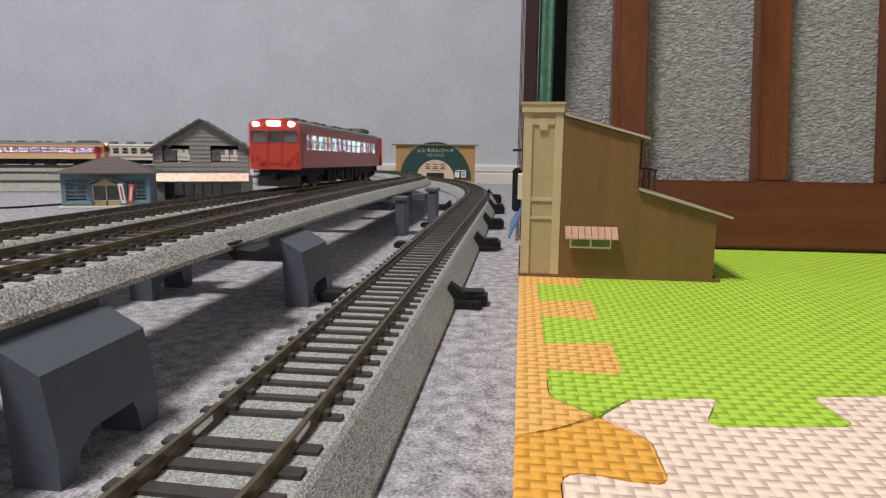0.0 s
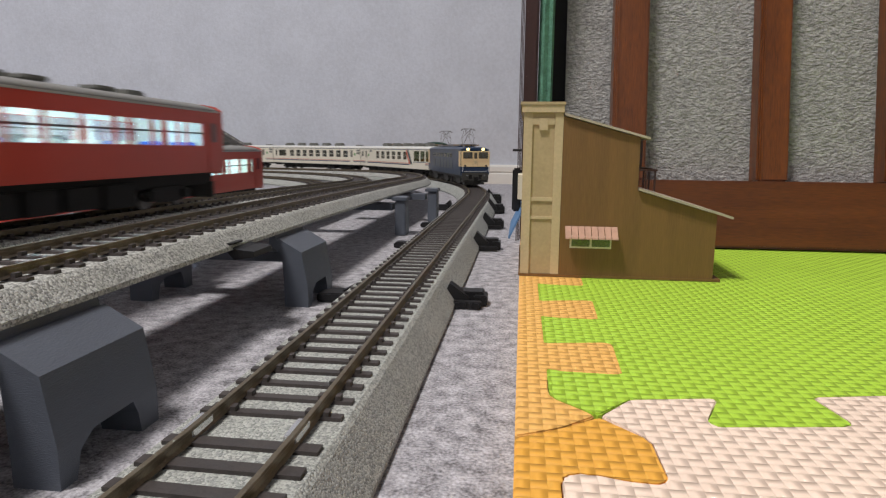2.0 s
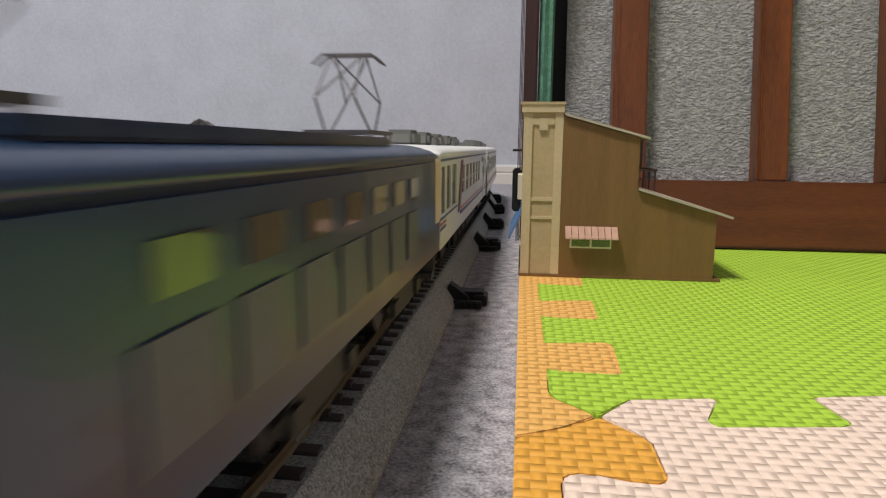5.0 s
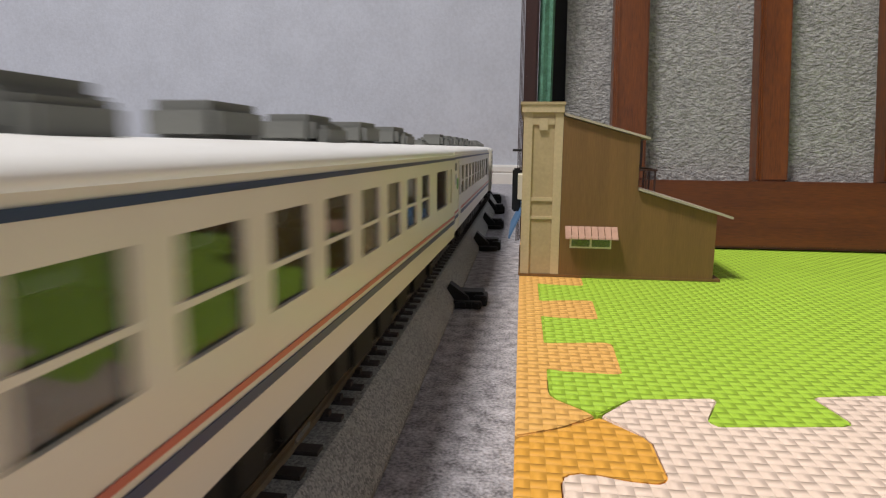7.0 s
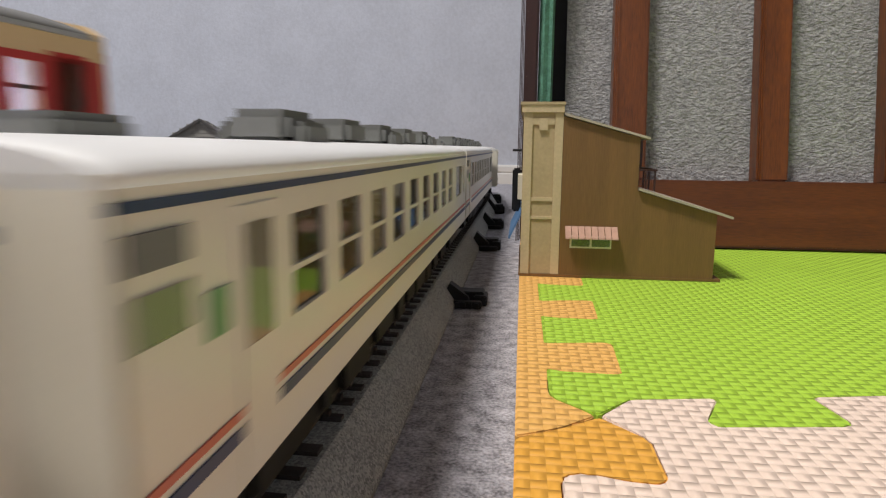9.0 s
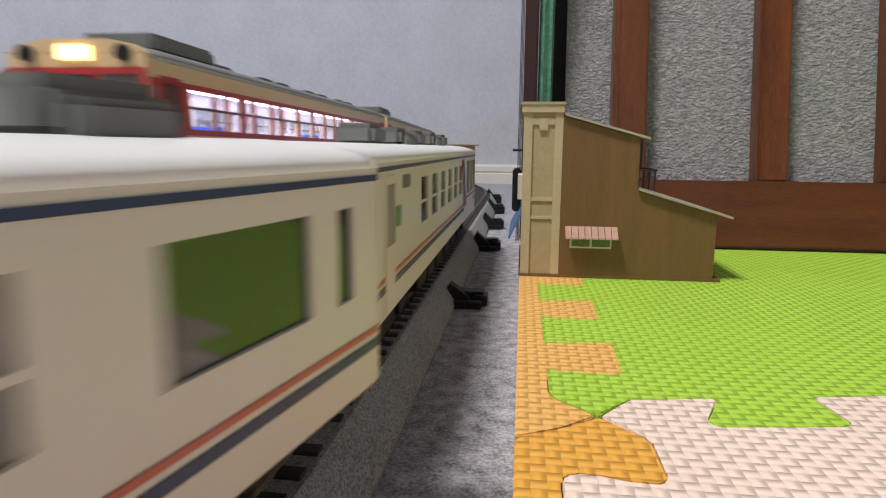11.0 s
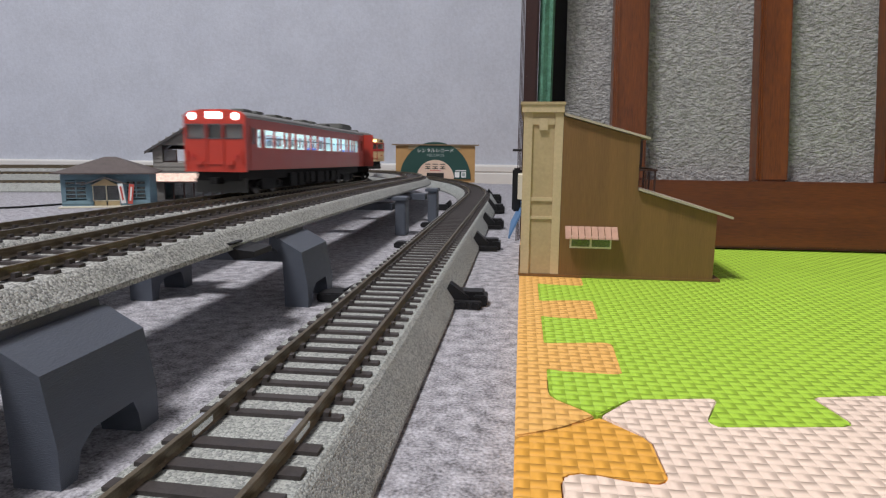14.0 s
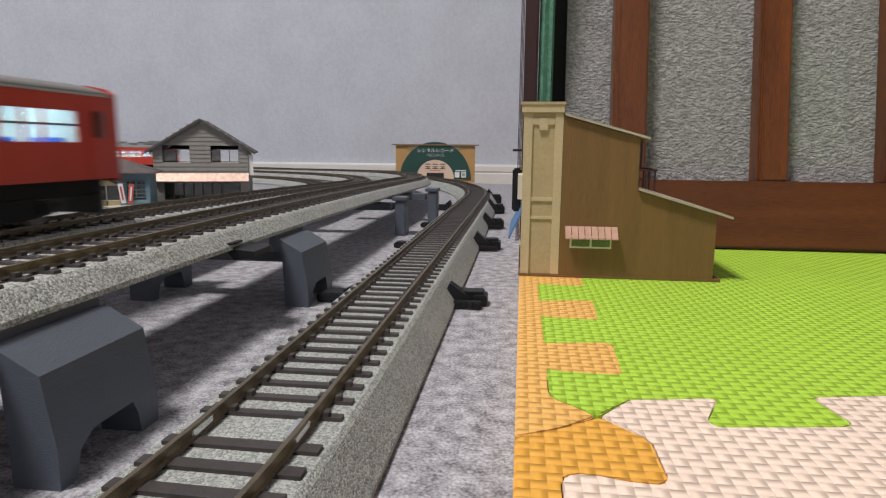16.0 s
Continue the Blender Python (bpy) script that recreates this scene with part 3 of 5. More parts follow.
# grey gabled house
gh = thing("model_house", "grey clapboard model house with gable and copper-coloured shop fascia", "model house", "houses beside the tracks", pose(-0.3445, 0.66, 0, 0, 0, 21))
W, H1, HG, DP = 0.097, 0.0545, 0.0850, 0.085
upper = [(-0.039, -0.0115, 0.0415, 0.0545), (0.0098, 0.0385, 0.0415, 0.0545)]
shopfront = [(-0.039, 0.0395, 0.0, 0.0185)]
clapboard(gh, W, 0.0, H1, "grey_clapboard", 0.0045, upper + shopfront, (0, HG))
part("back_wall", box(B(), -W / 2, W / 2, DP - 0.001, DP, 0.0, 0.0385), "grey_clapboard", gh)
part("back_gable", prism(B(), [(-W / 2, 0.0542), (W / 2, 0.0542), (W / 2, H1), (0.0, HG), (-W / 2, H1)], DP - 0.001, DP, "y"), "grey_clapboard", gh)
for xa, xb in ((-W / 2, -0.042), (-0.009, 0.009), (0.042, W / 2)):
    part("back_post", box(B(), xa, xb, DP - 0.001, DP, 0.0386, 0.0541), "grey_clapboard", gh)
for x in (-W / 2, W / 2 - 0.001):
    part("side_wall", box(B(), x, x + 0.001, 0.0007, DP - 0.0011, 0, H1), "grey_clapboard", gh)
part("storey_floor", box(B(), -W / 2 + 0.0012, W / 2 - 0.0012, 0.001, DP - 0.0012, 0.0262, 0.0272), "dark_interior", gh)
for sgn in (-1, 1):
    part("roof_slope", prism(B(), [(0.0, HG + 0.0006), (sgn * (W / 2 + 0.0075), H1 - 0.0040), (sgn * (W / 2 + 0.0075), H1 - 0.0026), (0.0, HG + 0.0020)], -0.0045, DP + 0.004, "y"), "dark_roof", gh, "dark grey roof")
    part("bargeboard", prism(B(), [(0.0, HG - 0.0008), (sgn * (W / 2 + 0.0075), H1 - 0.0054), (sgn * (W / 2 + 0.0075), H1 - 0.0041), (0.0, HG + 0.0005)], -0.0050, -0.0036, "y"), "dark_roof", gh)
sash(gh, -0.039, -0.0115, 0.0415, 0.0545, 2, 1, "dark_wood", "clear_pane", 0.0012)
sash(gh, 0.0098, 0.0385, 0.0415, 0.0545, 3, 1, "dark_wood", "clear_pane", 0.0012)
part("partition", box(B(), -0.038, -0.025, 0.004, 0.006, 0.0275, 0.0535), "dark_wood", gh)
part("partition", box(B(), 0.011, 0.019, 0.004, 0.006, 0.0275, 0.0535), "dark_wood", gh)
part("fascia", prism(B(), [(-0.0018, 0.0288), (-0.0065, 0.0205), (-0.0055, 0.0195), (-0.0014, 0.0195)], -W / 2, W / 2, "x"), "copper_card", gh, "crumpled copper-coloured shop fascia")
sf = part("shopfront", box(B(), -0.039, 0.0395, 0.004, 0.0045, 0.0, 0.0008), "dark_wood", gh, "dark glazed shopfront")
for x in (-0.039, -0.030, -0.0195, -0.0095, 0.0, 0.0095, 0.0195, 0.0390):
    part("mullion", box(B(), x - 0.0006, x + 0.0006, 0.0010, 0.0026, 0.0, 0.0184), "dark_wood", sf)
part("shop_pane", box(B(), -0.0385, 0.0390, 0.0028, 0.0030, 0.001, 0.0182), "dark_pane", sf)
part("counter", box(B(), 0.021, 0.0385, 0.008, 0.018, 0.0, 0.0095), "cream_frame", gh)
stair = B()
for k in range(7):
    box(stair, -0.030 + k * 0.0024, -0.0275 + k * 0.0024, 0.012, 0.022, 0.015 - k * 0.0022, 0.0160 - k * 0.0022)
part("staircase", stair, "grey_clapboard", gh)
part("side_sign", box(B(), W / 2 + 0.0004, W / 2 + 0.0050, 0.001, 0.0025, 0.0265, 0.0490), "white_print", gh, "narrow white vertical sign")

# blue hip-roofed house
bh = thing("model_house", "blue clapboard model house with brown hipped roof and porch", "model house", "houses beside the tracks", pose(-0.392, 0.565, 0, 0, 0, 24.0))
W2, H2, D2 = 0.076, 0.0335, 0.050
bl = [(-0.0345, -0.0170, 0.0085, 0.0245), (0.0175, 0.0345, 0.0085, 0.0245), (-0.0115, 0.0115, 0.0, 0.0205)]
clapboard(bh, W2, 0.0, H2, "blue_clapboard", 0.0032, bl)
part("back_wall", box(B(), -W2 / 2, W2 / 2, D2 - 0.001, D2, 0, H2), "blue_clapboard", bh)
for x in (-W2 / 2, W2 / 2 - 0.001):
    part("side_wall", box(B(), x, x + 0.001, 0.0008, D2 - 0.0011, 0, H2), "blue_clapboard", bh)
bm = B()
o = 0.0058
corner = [bm.verts.new(p) for p in ((-W2 / 2 - o, -o, H2 - 0.001), (W2 / 2 + o, -o, H2 - 0.001), (W2 / 2 + o, D2 + o, H2 - 0.001), (-W2 / 2 - o, D2 + o, H2 - 0.001))]
under = [bm.verts.new(v.co - Vector((0, 0, 0.0014))) for v in corner]
ridge = [bm.verts.new(p) for p in ((-0.004, D2 / 2, H2 + 0.0135), (0.006, D2 / 2, H2 + 0.0135))]
a, b, c, d = corner
for f in ((a, b, ridge[1], ridge[0]), (b, c, ridge[1]), (c, d, ridge[0], ridge[1]), (d, a, ridge[0]), tuple(under)):
    bm.faces.new(f)
for i in range(4):
    bm.faces.new((corner[i], corner[(i + 1) % 4], under[(i + 1) % 4], under[i]))
part("hipped_roof", bm, "brown_roof", bh, "brown hipped roof")
sash(bh, -0.0345, -0.0170, 0.0085, 0.0195, 2, 3, "blue_clapboard", "dark_pane", 0.0)
sash(bh, 0.0175, 0.0345, 0.0085, 0.0195, 2, 3, "blue_clapboard", "dark_pane", 0.0)
sash(bh, -0.0345, -0.0170, 0.0210, 0.0245, 2, 1, "blue_clapboard", "dark_pane", 0.0, "fanlight")
sash(bh, 0.0175, 0.0345, 0.0210, 0.0245, 2, 1, "blue_clapboard", "dark_pane", 0.0, "fanlight")
dr = sash(bh, -0.0115, 0.0115, 0.0060, 0.0205, 2, 1, "cream_frame", "dark_pane", 0.0, "sliding_door")
for x in (-0.0108, 0.0006):
    part("door_panel", box(B(), x, x + 0.0102, -0.0004, 0.0004, 0.0005, 0.0054), "tan_card", dr)
part("porch_gable", prism(B(), [(-0.012, 0.0205), (0.012, 0.0205), (0.0, 0.0270)], -0.006, -0.0012, "y"), "tan_card", bh)
for sgn in (-1, 1):
    part("porch_roof", prism(B(), [(0.0, 0.0274), (sgn * 0.0195, 0.0208), (sgn * 0.0195, 0.0218), (0.0, 0.0286)], -0.0085, -0.001, "y"), "dark_roof", bh)
part("plinth", box(B(), -W2 / 2 - 0.001, W2 / 2 + 0.001, -0.012, -0.0012, 0.0002, 0.0012), "cream_frame", bh)
for x, mat in ((0.0150, "white_print"), (0.0195, "red_print")):
    bn = thing("shop_banner", "narrow upright cloth shop banner on a pole", "banner", "banners before the blue house", pose(-0.392, 0.565, 0, 0, 0, 24) @ pose(x, -0.0135, 0, 0, -7 if mat == "white_print" else 7, 0))
    part("banner_cloth", box(B(), 0, 0.0042, 0, 0.0006, 0.004, 0.0225), mat, bn)
    part("banner_print", box(B(), 0.0014, 0.0028, -0.0004, -0.0001, 0.007, 0.0200), "red_print" if mat == "white_print" else "white_print", bn)
    part("banner_pole", rod(B(), (0, 0.0003, 0.0), (0, 0.0003, 0.0235), 0.0003), "metal_dark", bn)


# ---------------------------------------------------------------- small track fittings
def clip(x, y, turn=0, h=1.0):
    """A black joint clip: a wedge that leans on the ballast, a two-step block behind it and a toothed front bar."""
    ob = thing("track_clip", "small black plastic track joint clip on the felt", "track clip", "clips beside the track", pose(x, y, 0.0003, 0, 0, turn))
    bm = B()
    box(bm, 0.0, 0.0105, -0.0015, 0.006, 0, 0.0050 * h)
    box(bm, 0.0068, 0.0118, -0.0035, 0.0048, 0, 0.0040 * h)
    part("clip_body", bm, "black_plastic", ob, bevel=0.0004)
    part("clip_wedge", prism(B(), [(-0.0030, 0.0), (0.0052, 0.0), (0.0050, 0.0034 * h), (-0.0022, 0.0086 * h), (-0.0040, 0.0050 * h)], -0.0042, 0.0020, "y"), "black_plastic", ob, bevel=0.0003)
    part("clip_bar", box(B(), -0.0005, 0.0100, -0.0080, -0.0046, 0, 0.0026), "black_plastic", ob, bevel=0.0003)
    for k in range(4):
        part("clip_tooth", box(B(), 0.0004 + k * 0.0024, 0.0018 + k * 0.0024, -0.0088, -0.0081, 0.0002, 0.0024), "black_plastic", ob)


for x, y, h in ((-0.0235, 0.236, 1.0), (-0.0230, 0.370, 1.25), (-0.0240, 0.470, 1.4), (-0.0265, 0.580, 1.6), (-0.0330, 0.690, 1.8)):
    clip(x, y, 0, h)
for x, y, h in ((-0.0650, 0.236, 0.7), (-0.0620, 0.370, 0.7), (-0.0620, 0.470, 0.7), (-0.0690, 0.600, 1.1)):
    clip(x, y, 180, h)
cable = B()
pts = [(-0.62, 0.40, 0.001), (-0.53, 0.47, 0.001), (-0.46, 0.535, 0.001), (-0.43, 0.60, 0.001)]
for p, q in zip(pts, pts[1:]):
    rod(cable, p, q, 0.0009, 6)
solo("feeder_cable", cable, "black_plastic", "thin black feeder cable lying on the felt", "cable")
bracket = thing("joint_bracket", "black plastic joint bracket under the raised track edge", "bracket", "", pose(-0.0895, 0.181, 0.0262))
part("bracket_body", prism(B(), [(0.0, 0.0), (0.0020, -0.0022), (0.0085, -0.0012), (0.0085, 0.0006), (0.0030, 0.0010), (0.0, 0.0026)], 0.004, 0.018, "y"), "black_plastic", bracket)
part("bracket_tab", box(B(), -0.001, 0.0022, 0.002, 0.010, 0.0027, 0.0033), "black_plastic", bracket)
for x in (-0.0532, -0.0358):
    joint = solo("rail_joiner", box(B(), x - 0.0011, x + 0.0011, 0.0925, 0.0995, 0.0115, 0.0131), "metal_bright", "small bright metal rail joiner on the track", "rail joiner", bevel=0.0002)
solo("red_card", box(B(), -0.415, -0.385, 1.39, 1.40, 0.0003, 0.008), "red_print", "small red card block before the baseboard", "card")


# ---------------------------------------------------------------- rolling stock
def shell(bm, L, w, z0, z1, wins, wz0, wz1, ends=True):
    """Two side walls with openings cut for the windows; wins is a list of (x0, x1)."""
    t = 0.0008
    for sgn in (-1, 1):
        lo, hi = sorted((sgn * w / 2, sgn * (w / 2 - t)))
        box(bm, -L / 2, L / 2, lo, hi, z0, wz0)
        box(bm, -L / 2, L / 2, lo, hi, wz1, z1)
        x = -L / 2
        for a, b in sorted(wins):
            box(bm, x, a, lo, hi, wz0, wz1)
            x = b
        box(bm, x, L / 2, lo, hi, wz0, wz1)
    return bm


def roof_mesh(L, w, z1, rise, end=0.0, k=12, nose=0):
    """A rounded roof; end rounds its two ends down."""
    bm = B()
    rings = []
    xs = [-L / 2, -L / 2 + 0.004, -L / 2 + 0.010, 0, L / 2 - 0.010, L / 2 - 0.004, L / 2]
    hs = [1 - end, 1 - end * 0.35, 1, 1, 1, 1 - end * 0.35, 1 - end]
    if nose:
        xs = [-L / 2, -L / 2 + 0.004, -L / 2 + 0.010, 0, L / 2 - 0.016, L / 2 - 0.010, L / 2 - 0.004, L / 2 + 0.0008]
        hs = [1 - end, 1 - end * 0.35, 1, 1, 1, 0.95, 0.80, 0.42]
        if nose < 0:
            xs, hs = [-x for x in xs[::-1]], hs[::-1]
    for x, h in zip(xs, hs):
        ring = []
        for i in range(k + 1):
            a = math.pi * i / k
            c, s = math.cos(a), math.sin(a)
            ring.append(bm.verts.new((x, -w / 2 * math.copysign(abs(c) ** 0.75, c), z1 + rise * h * s ** 0.8)))
        rings.append(ring)
    for r0, r1 in zip(rings, rings[1:]):
        for i in range(k):
            f = bm.faces.new((r0[i], r1[i], r1[i + 1], r0[i + 1]))
            f.smooth = True
    bm.faces.new(rings[0])
    bm.faces.new(rings[-1][::-1])
    for r0, r1 in zip(rings, rings[1:]):
        bm.faces.new((r0[0], r0[-1], r1[-1], r1[0]))
    return bm


def bogie(x, parent, wheelbase=0.026, mat="under_black"):
    bm = B()
    for sgn in (-1, 1):
        prism(bm, [(x - 0.020, 0.0070), (x - 0.016, 0.0038), (x - 0.006, 0.0026), (x + 0.006, 0.0026), (x + 0.016, 0.0038), (x + 0.020, 0.0070), (x + 0.010, 0.0092), (x - 0.010, 0.0092)], sgn * 0.0125 - 0.0008, sgn * 0.0125 + 0.0008, "y")
        for d in (-wheelbase / 2, wheelbase / 2):
            box(bm, x + d - 0.0025, x + d + 0.0025, sgn * 0.0138 - 0.0007, sgn * 0.0138 + 0.0007, 0.0042, 0.0078)
    box(bm, x - 0.012, x + 0.012, -0.012, 0.012, 0.0060, 0.0095)
    b = part("bogie", bm, mat, parent)
    for d in (-wheelbase / 2, wheelbase / 2):
        wh = B()
        for sgn in (-1, 1):
            rod(wh, (x + d, sgn * 0.0072, 0.0054), (x + d, sgn * 0.0096, 0.0054), 0.0053, 14)
        rod(wh, (x + d, -0.0072, 0.0054), (x + d, 0.0072, 0.0054), 0.001, 6)
        part("wheelset", wh, "metal_dark", b)
    return b


def underframe(parent, L, seed, mat="under_black", top=0.0122, half=0.088):
    rng = random.Random(seed)
    part("underframe", box(B(), -L / 2 + 0.002, L / 2 - 0.002, -0.0125, 0.0125, 0.0088, top), mat, parent)
    x = 0.026 - half
    while x < half - 0.033:
        l = rng.uniform(0.008, 0.020)
        for sgn in (-1, 1):
            part("equipment_box", box(B(), x, x + l, min(sgn * 0.006, sgn * 0.0148), max(sgn * 0.006, sgn * 0.0148), rng.uniform(0.0028, 0.0045), top - 0.0026), mat, parent, bevel=0.0004)
        x += l + rng.uniform(0.002, 0.006)
    for sx in (-1, 1):
        lo, hi = sorted((sx * (L / 2 - 0.004), sx * (L / 2 + 0.0045)))
        part("coupler", box(B(), lo, hi, -0.0018, 0.0018, 0.0070, 0.0105), mat, parent)


def glaze(parent, wins, w, z0, z1, mat, bar=None, bar_mat="ivory"):
    for a, b in wins:
        for sgn in (-1, 1):
            y = sgn * (w / 2 - 0.0007)
            p = part("window_pane", box(B(), a, b, y - 0.0001, y + 0.0001, z0, z1), mat, parent)
            if bar:
                yb = sgn * (w / 2 - 0.0004)
                part("window_bar", box(B(), a, b, yb - 0.0002, yb + 0.0002, bar - 0.00035, bar + 0.00035), bar_mat, p)


def stripe(parent, L, w, z0, z1, mat, name="stripe", label=""):
    for sgn in (-1, 1):
        y = sgn * (w / 2 + 0.00012)
        part(name, box(B(), -L / 2 + 0.0004, L / 2 - 0.0004, y - 0.0001, y + 0.0001, z0, z1), mat, parent, label)


def railcar(name, label, body_mat, band_mat, strip, cabs, seed, group, lights="lamp_white", tail=(), tank=True):
    """A diesel railcar: lit saloon, cab faces at the ends named in cabs (+1 front, -1 rear)."""
    L, w, z0, z1 = 0.262, 0.0355, 0.0146, 0.0433
    ob = thing(name, label, "model train car", group)
    wz0, wz1 = 0.0273, 0.0376
    # main windows, then the narrow ones between them, front to rear
    wins = [(0.0908, 0.1050), (0.0738, 0.0888), (0.0345, 0.0512), (0.0222, 0.0325), (0.0066, 0.0204), (-0.0100, 0.0047), (-0.0278, -0.0122), (-0.0456, -0.0300), (-0.0702, -0.0566), (-0.0900, -0.0817), (-0.1128, -0.0986)]
    small = [(0.1096, 0.1152), (0.0655, 0.0722), (0.0542, 0.0620), (-0.0546, -0.0480), (-0.0780, -0.0722), (-0.0975, -0.0912)]
    doors = [(0.1180, 0.1270)]
    every = wins + small
    body = part("body", shell(B(), L, w, z0, z1, every, wz0, wz1), body_mat, ob)
    part("roof", roof_mesh(L - 0.001, w - 0.0006, z1, 0.0044, end=0.35), "roof_grey", ob, "grey roof")
    for sgn in (-1, 1):
        y = sgn * (w / 2 + 0.0003)
        part("gutter", box(B(), -L / 2 + 0.003, L / 2 - 0.003, y - 0.0004, y + 0.0003, z1 - 0.0002, z1 + 0.0006), "gutter_grey", ob, "pale grey rain gutter")
    if band_mat:
        for sgn in (-1, 1):
            y = sgn * (w / 2 + 0.00015)
            x = -L / 2
            bm = B()
            for a, b in sorted(every) + [(L / 2, L / 2)]:
                box(bm, x, a, y - 0.00015, y + 0.00015, wz0 - 0.0016, wz1 + 0.0014)
                x = b
            for a, b in every:
                box(bm, a, b, y - 0.00015, y + 0.00015, wz0 - 0.0016, wz0)
                box(bm, a, b, y - 0.00015, y + 0.00015, wz1, wz1 + 0.0014)
            part("window_band", bm, band_mat, ob, "crimson window band")
    glaze(ob, every, w, wz0, wz1, "clear_pane", 0.0330, "metal_dark")
    for a, b in doors + [(-0.1270, -0.1170)]:
        for sgn in (-1, 1):
            y = sgn * (w / 2 + 0.0001)
            d = part("side_door", box(B(), a, b, y - 0.0002, y + 0.0002, 0.0150, 0.0398), band_mat or body_mat, ob, bevel=0.0001)
            part("door_pane", box(B(), a + 0.002, b - 0.002, y - 0.0004, y + 0.0004, 0.0290, 0.0380), "dark_pane", d)
    # pale panels added inside the walls to keep red bounce out of the glow
    for sgn in (-1, 1):
        lo, hi = sorted((sgn * (w / 2 - 0.0009), sgn * (w / 2 - 0.0013)))
        part("bounce_lining", box(B(), -L / 2 + 0.001, L / 2 - 0.001, lo, hi, z0 + 0.0006, wz0 - 0.0003), "interior_cream", ob)
        part("bounce_lining", box(B(), -L / 2 + 0.001, L / 2 - 0.001, lo, hi, wz1 + 0.0003, z1 - 0.0006), "interior_cream", ob)
        x = -L / 2 + 0.001
        for a, b in sorted(every) + [(L / 2 - 0.001, 0)]:
            if a - x > 0.0006:
                part("bounce_lining", box(B(), x + 0.0002, a - 0.0002, lo, hi, wz0 - 0.0002, wz1 + 0.0002), "interior_cream", ob)
            x = b
    # saloon
    part("saloon_floor", box(B(), -L / 2 + 0.003, L / 2 - 0.003, -w / 2 + 0.001, w / 2 - 0.001, z0, z0 + 0.001), "interior_cream", ob)
    part("saloon_ceiling", box(B(), -L / 2 + 0.003, L / 2 - 0.003, -w / 2 + 0.001, w / 2 - 0.001, 0.0420, 0.0428), "interior_cream", ob)
    part("light_strip", box(B(), -0.108, 0.108, -0.0030, 0.0030, 0.0405, 0.0417), strip, ob, "glowing saloon light strip")
    for k in range(10):
        x = -0.108 + k * 0.0222
        for sgn in (-1, 1):
            bm = B()
            box(bm, x - 0.0012, x + 0.0012, min(sgn * 0.004, sgn * 0.0155), max(sgn * 0.004, sgn * 0.0155), z0 + 0.0012, 0.0288)
            box(bm, x + 0.0013, x + 0.0085, min(sgn * 0.004, sgn * 0.0155), max(sgn * 0.004, sgn * 0.0155), z0 + 0.0012, 0.0205)
            part("seat", bm, "seat_blue" if k in (0, 1, 5) else "interior_cream", ob, "blue seat" if k in (0, 1, 5) else "pale seat", bevel=0.0004)
    for sx in (-1, 1):
        lo, hi = sorted((sx * (L / 2 - 0.0165), sx * (L / 2 - 0.0155)))
        part("bulkhead", box(B(), lo, hi, -w / 2 + 0.001, w / 2 - 0.001, z0 + 0.0012, 0.0419), "interior_cream", ob)
    # ends
    for sx in (-1, 1):
        face = B()
        x0, x1 = sx * (L / 2 - 0.0005), sx * (L / 2 + 0.0012)
        lo, hi = sorted((x0, x1))
        if sx in cabs:
            for y0, y1, a, b in ((-w / 2, w / 2, z0 - 0.001, 0.0320), (-w / 2, w / 2, 0.0394, z1 + 0.001), (-w / 2, -0.0162, 0.0320, 0.0394), (0.0162, w / 2, 0.0320, 0.0394), (-0.0056, -0.0040, 0.0320, 0.0394), (0.0040, 0.0056, 0.0320, 0.0394)):
                box(face, lo, hi, y0, y1, a, b)
            out = [(y, z) for y, z in ((-w / 2, z1 + 0.0011), (w / 2, z1 + 0.0011), (0.0150, z1 + 0.0030), (0.008, z1 + 0.0043), (-0.008, z1 + 0.0043), (-0.0150, z1 + 0.0030))]
            prism(face, out, lo, hi, "x")
            fc = part("cab_face", face, body_mat, ob)
            xo = sx * (L / 2 + 0.0013)
            if band_mat:
                for y0, y1, a, b in ((-w / 2, w / 2, 0.0286, 0.0320), (-w / 2, w / 2, 0.0394, 0.0410), (-0.0056, -0.0040, 0.0321, 0.0393), (0.0040, 0.0056, 0.0321, 0.0393), (-w / 2, -0.0162, 0.0321, 0.0393), (0.0162, w / 2, 0.0321, 0.0393)):
                    l2, h2 = sorted((xo, xo + sx * 0.0003))
                    part("face_band", box(B(), l2, h2, y0, y1, a, b), band_mat, fc)
            l2, h2 = sorted((sx * (L / 2 - 0.0001), sx * (L / 2 + 0.0003)))
            for y0, y1 in ((-0.0160, -0.0058), (0.0058, 0.0160), (-0.0038, 0.0038)):
                cw = part("cab_window", box(B(), l2, h2, y0, y1, 0.0322, 0.0392), "dark_pane" if y0 == -0.0038 else "clear_pane", fc)
                fr = B()
                xf = sorted((xo, xo + sx * 0.0002))
                for ya, yb, za, zb in ((y0 - 0.0003, y1 + 0.0003, 0.0316, 0.0322), (y0 - 0.0003, y1 + 0.0003, 0.0392, 0.0398), (y0 - 0.0004, y0, 0.0322, 0.0392), (y1, y1 + 0.0004, 0.0322, 0.0392)):
                    box(fr, *xf, ya, yb, za, zb)
                part("window_gasket", fr, "gasket", cw)
            l2, h2 = sorted((xo, xo + sx * 0.0005))
            gang = B()
            box(gang, l2, h2, -0.0052, -0.0046, 0.0152, 0.0388)
            box(gang, l2, h2, 0.0046, 0.0052, 0.0152, 0.0388)
            box(gang, l2, h2, -0.0045, 0.0045, 0.0178, 0.0183)
            part("gangway_door", gang, band_mat or body_mat, fc)
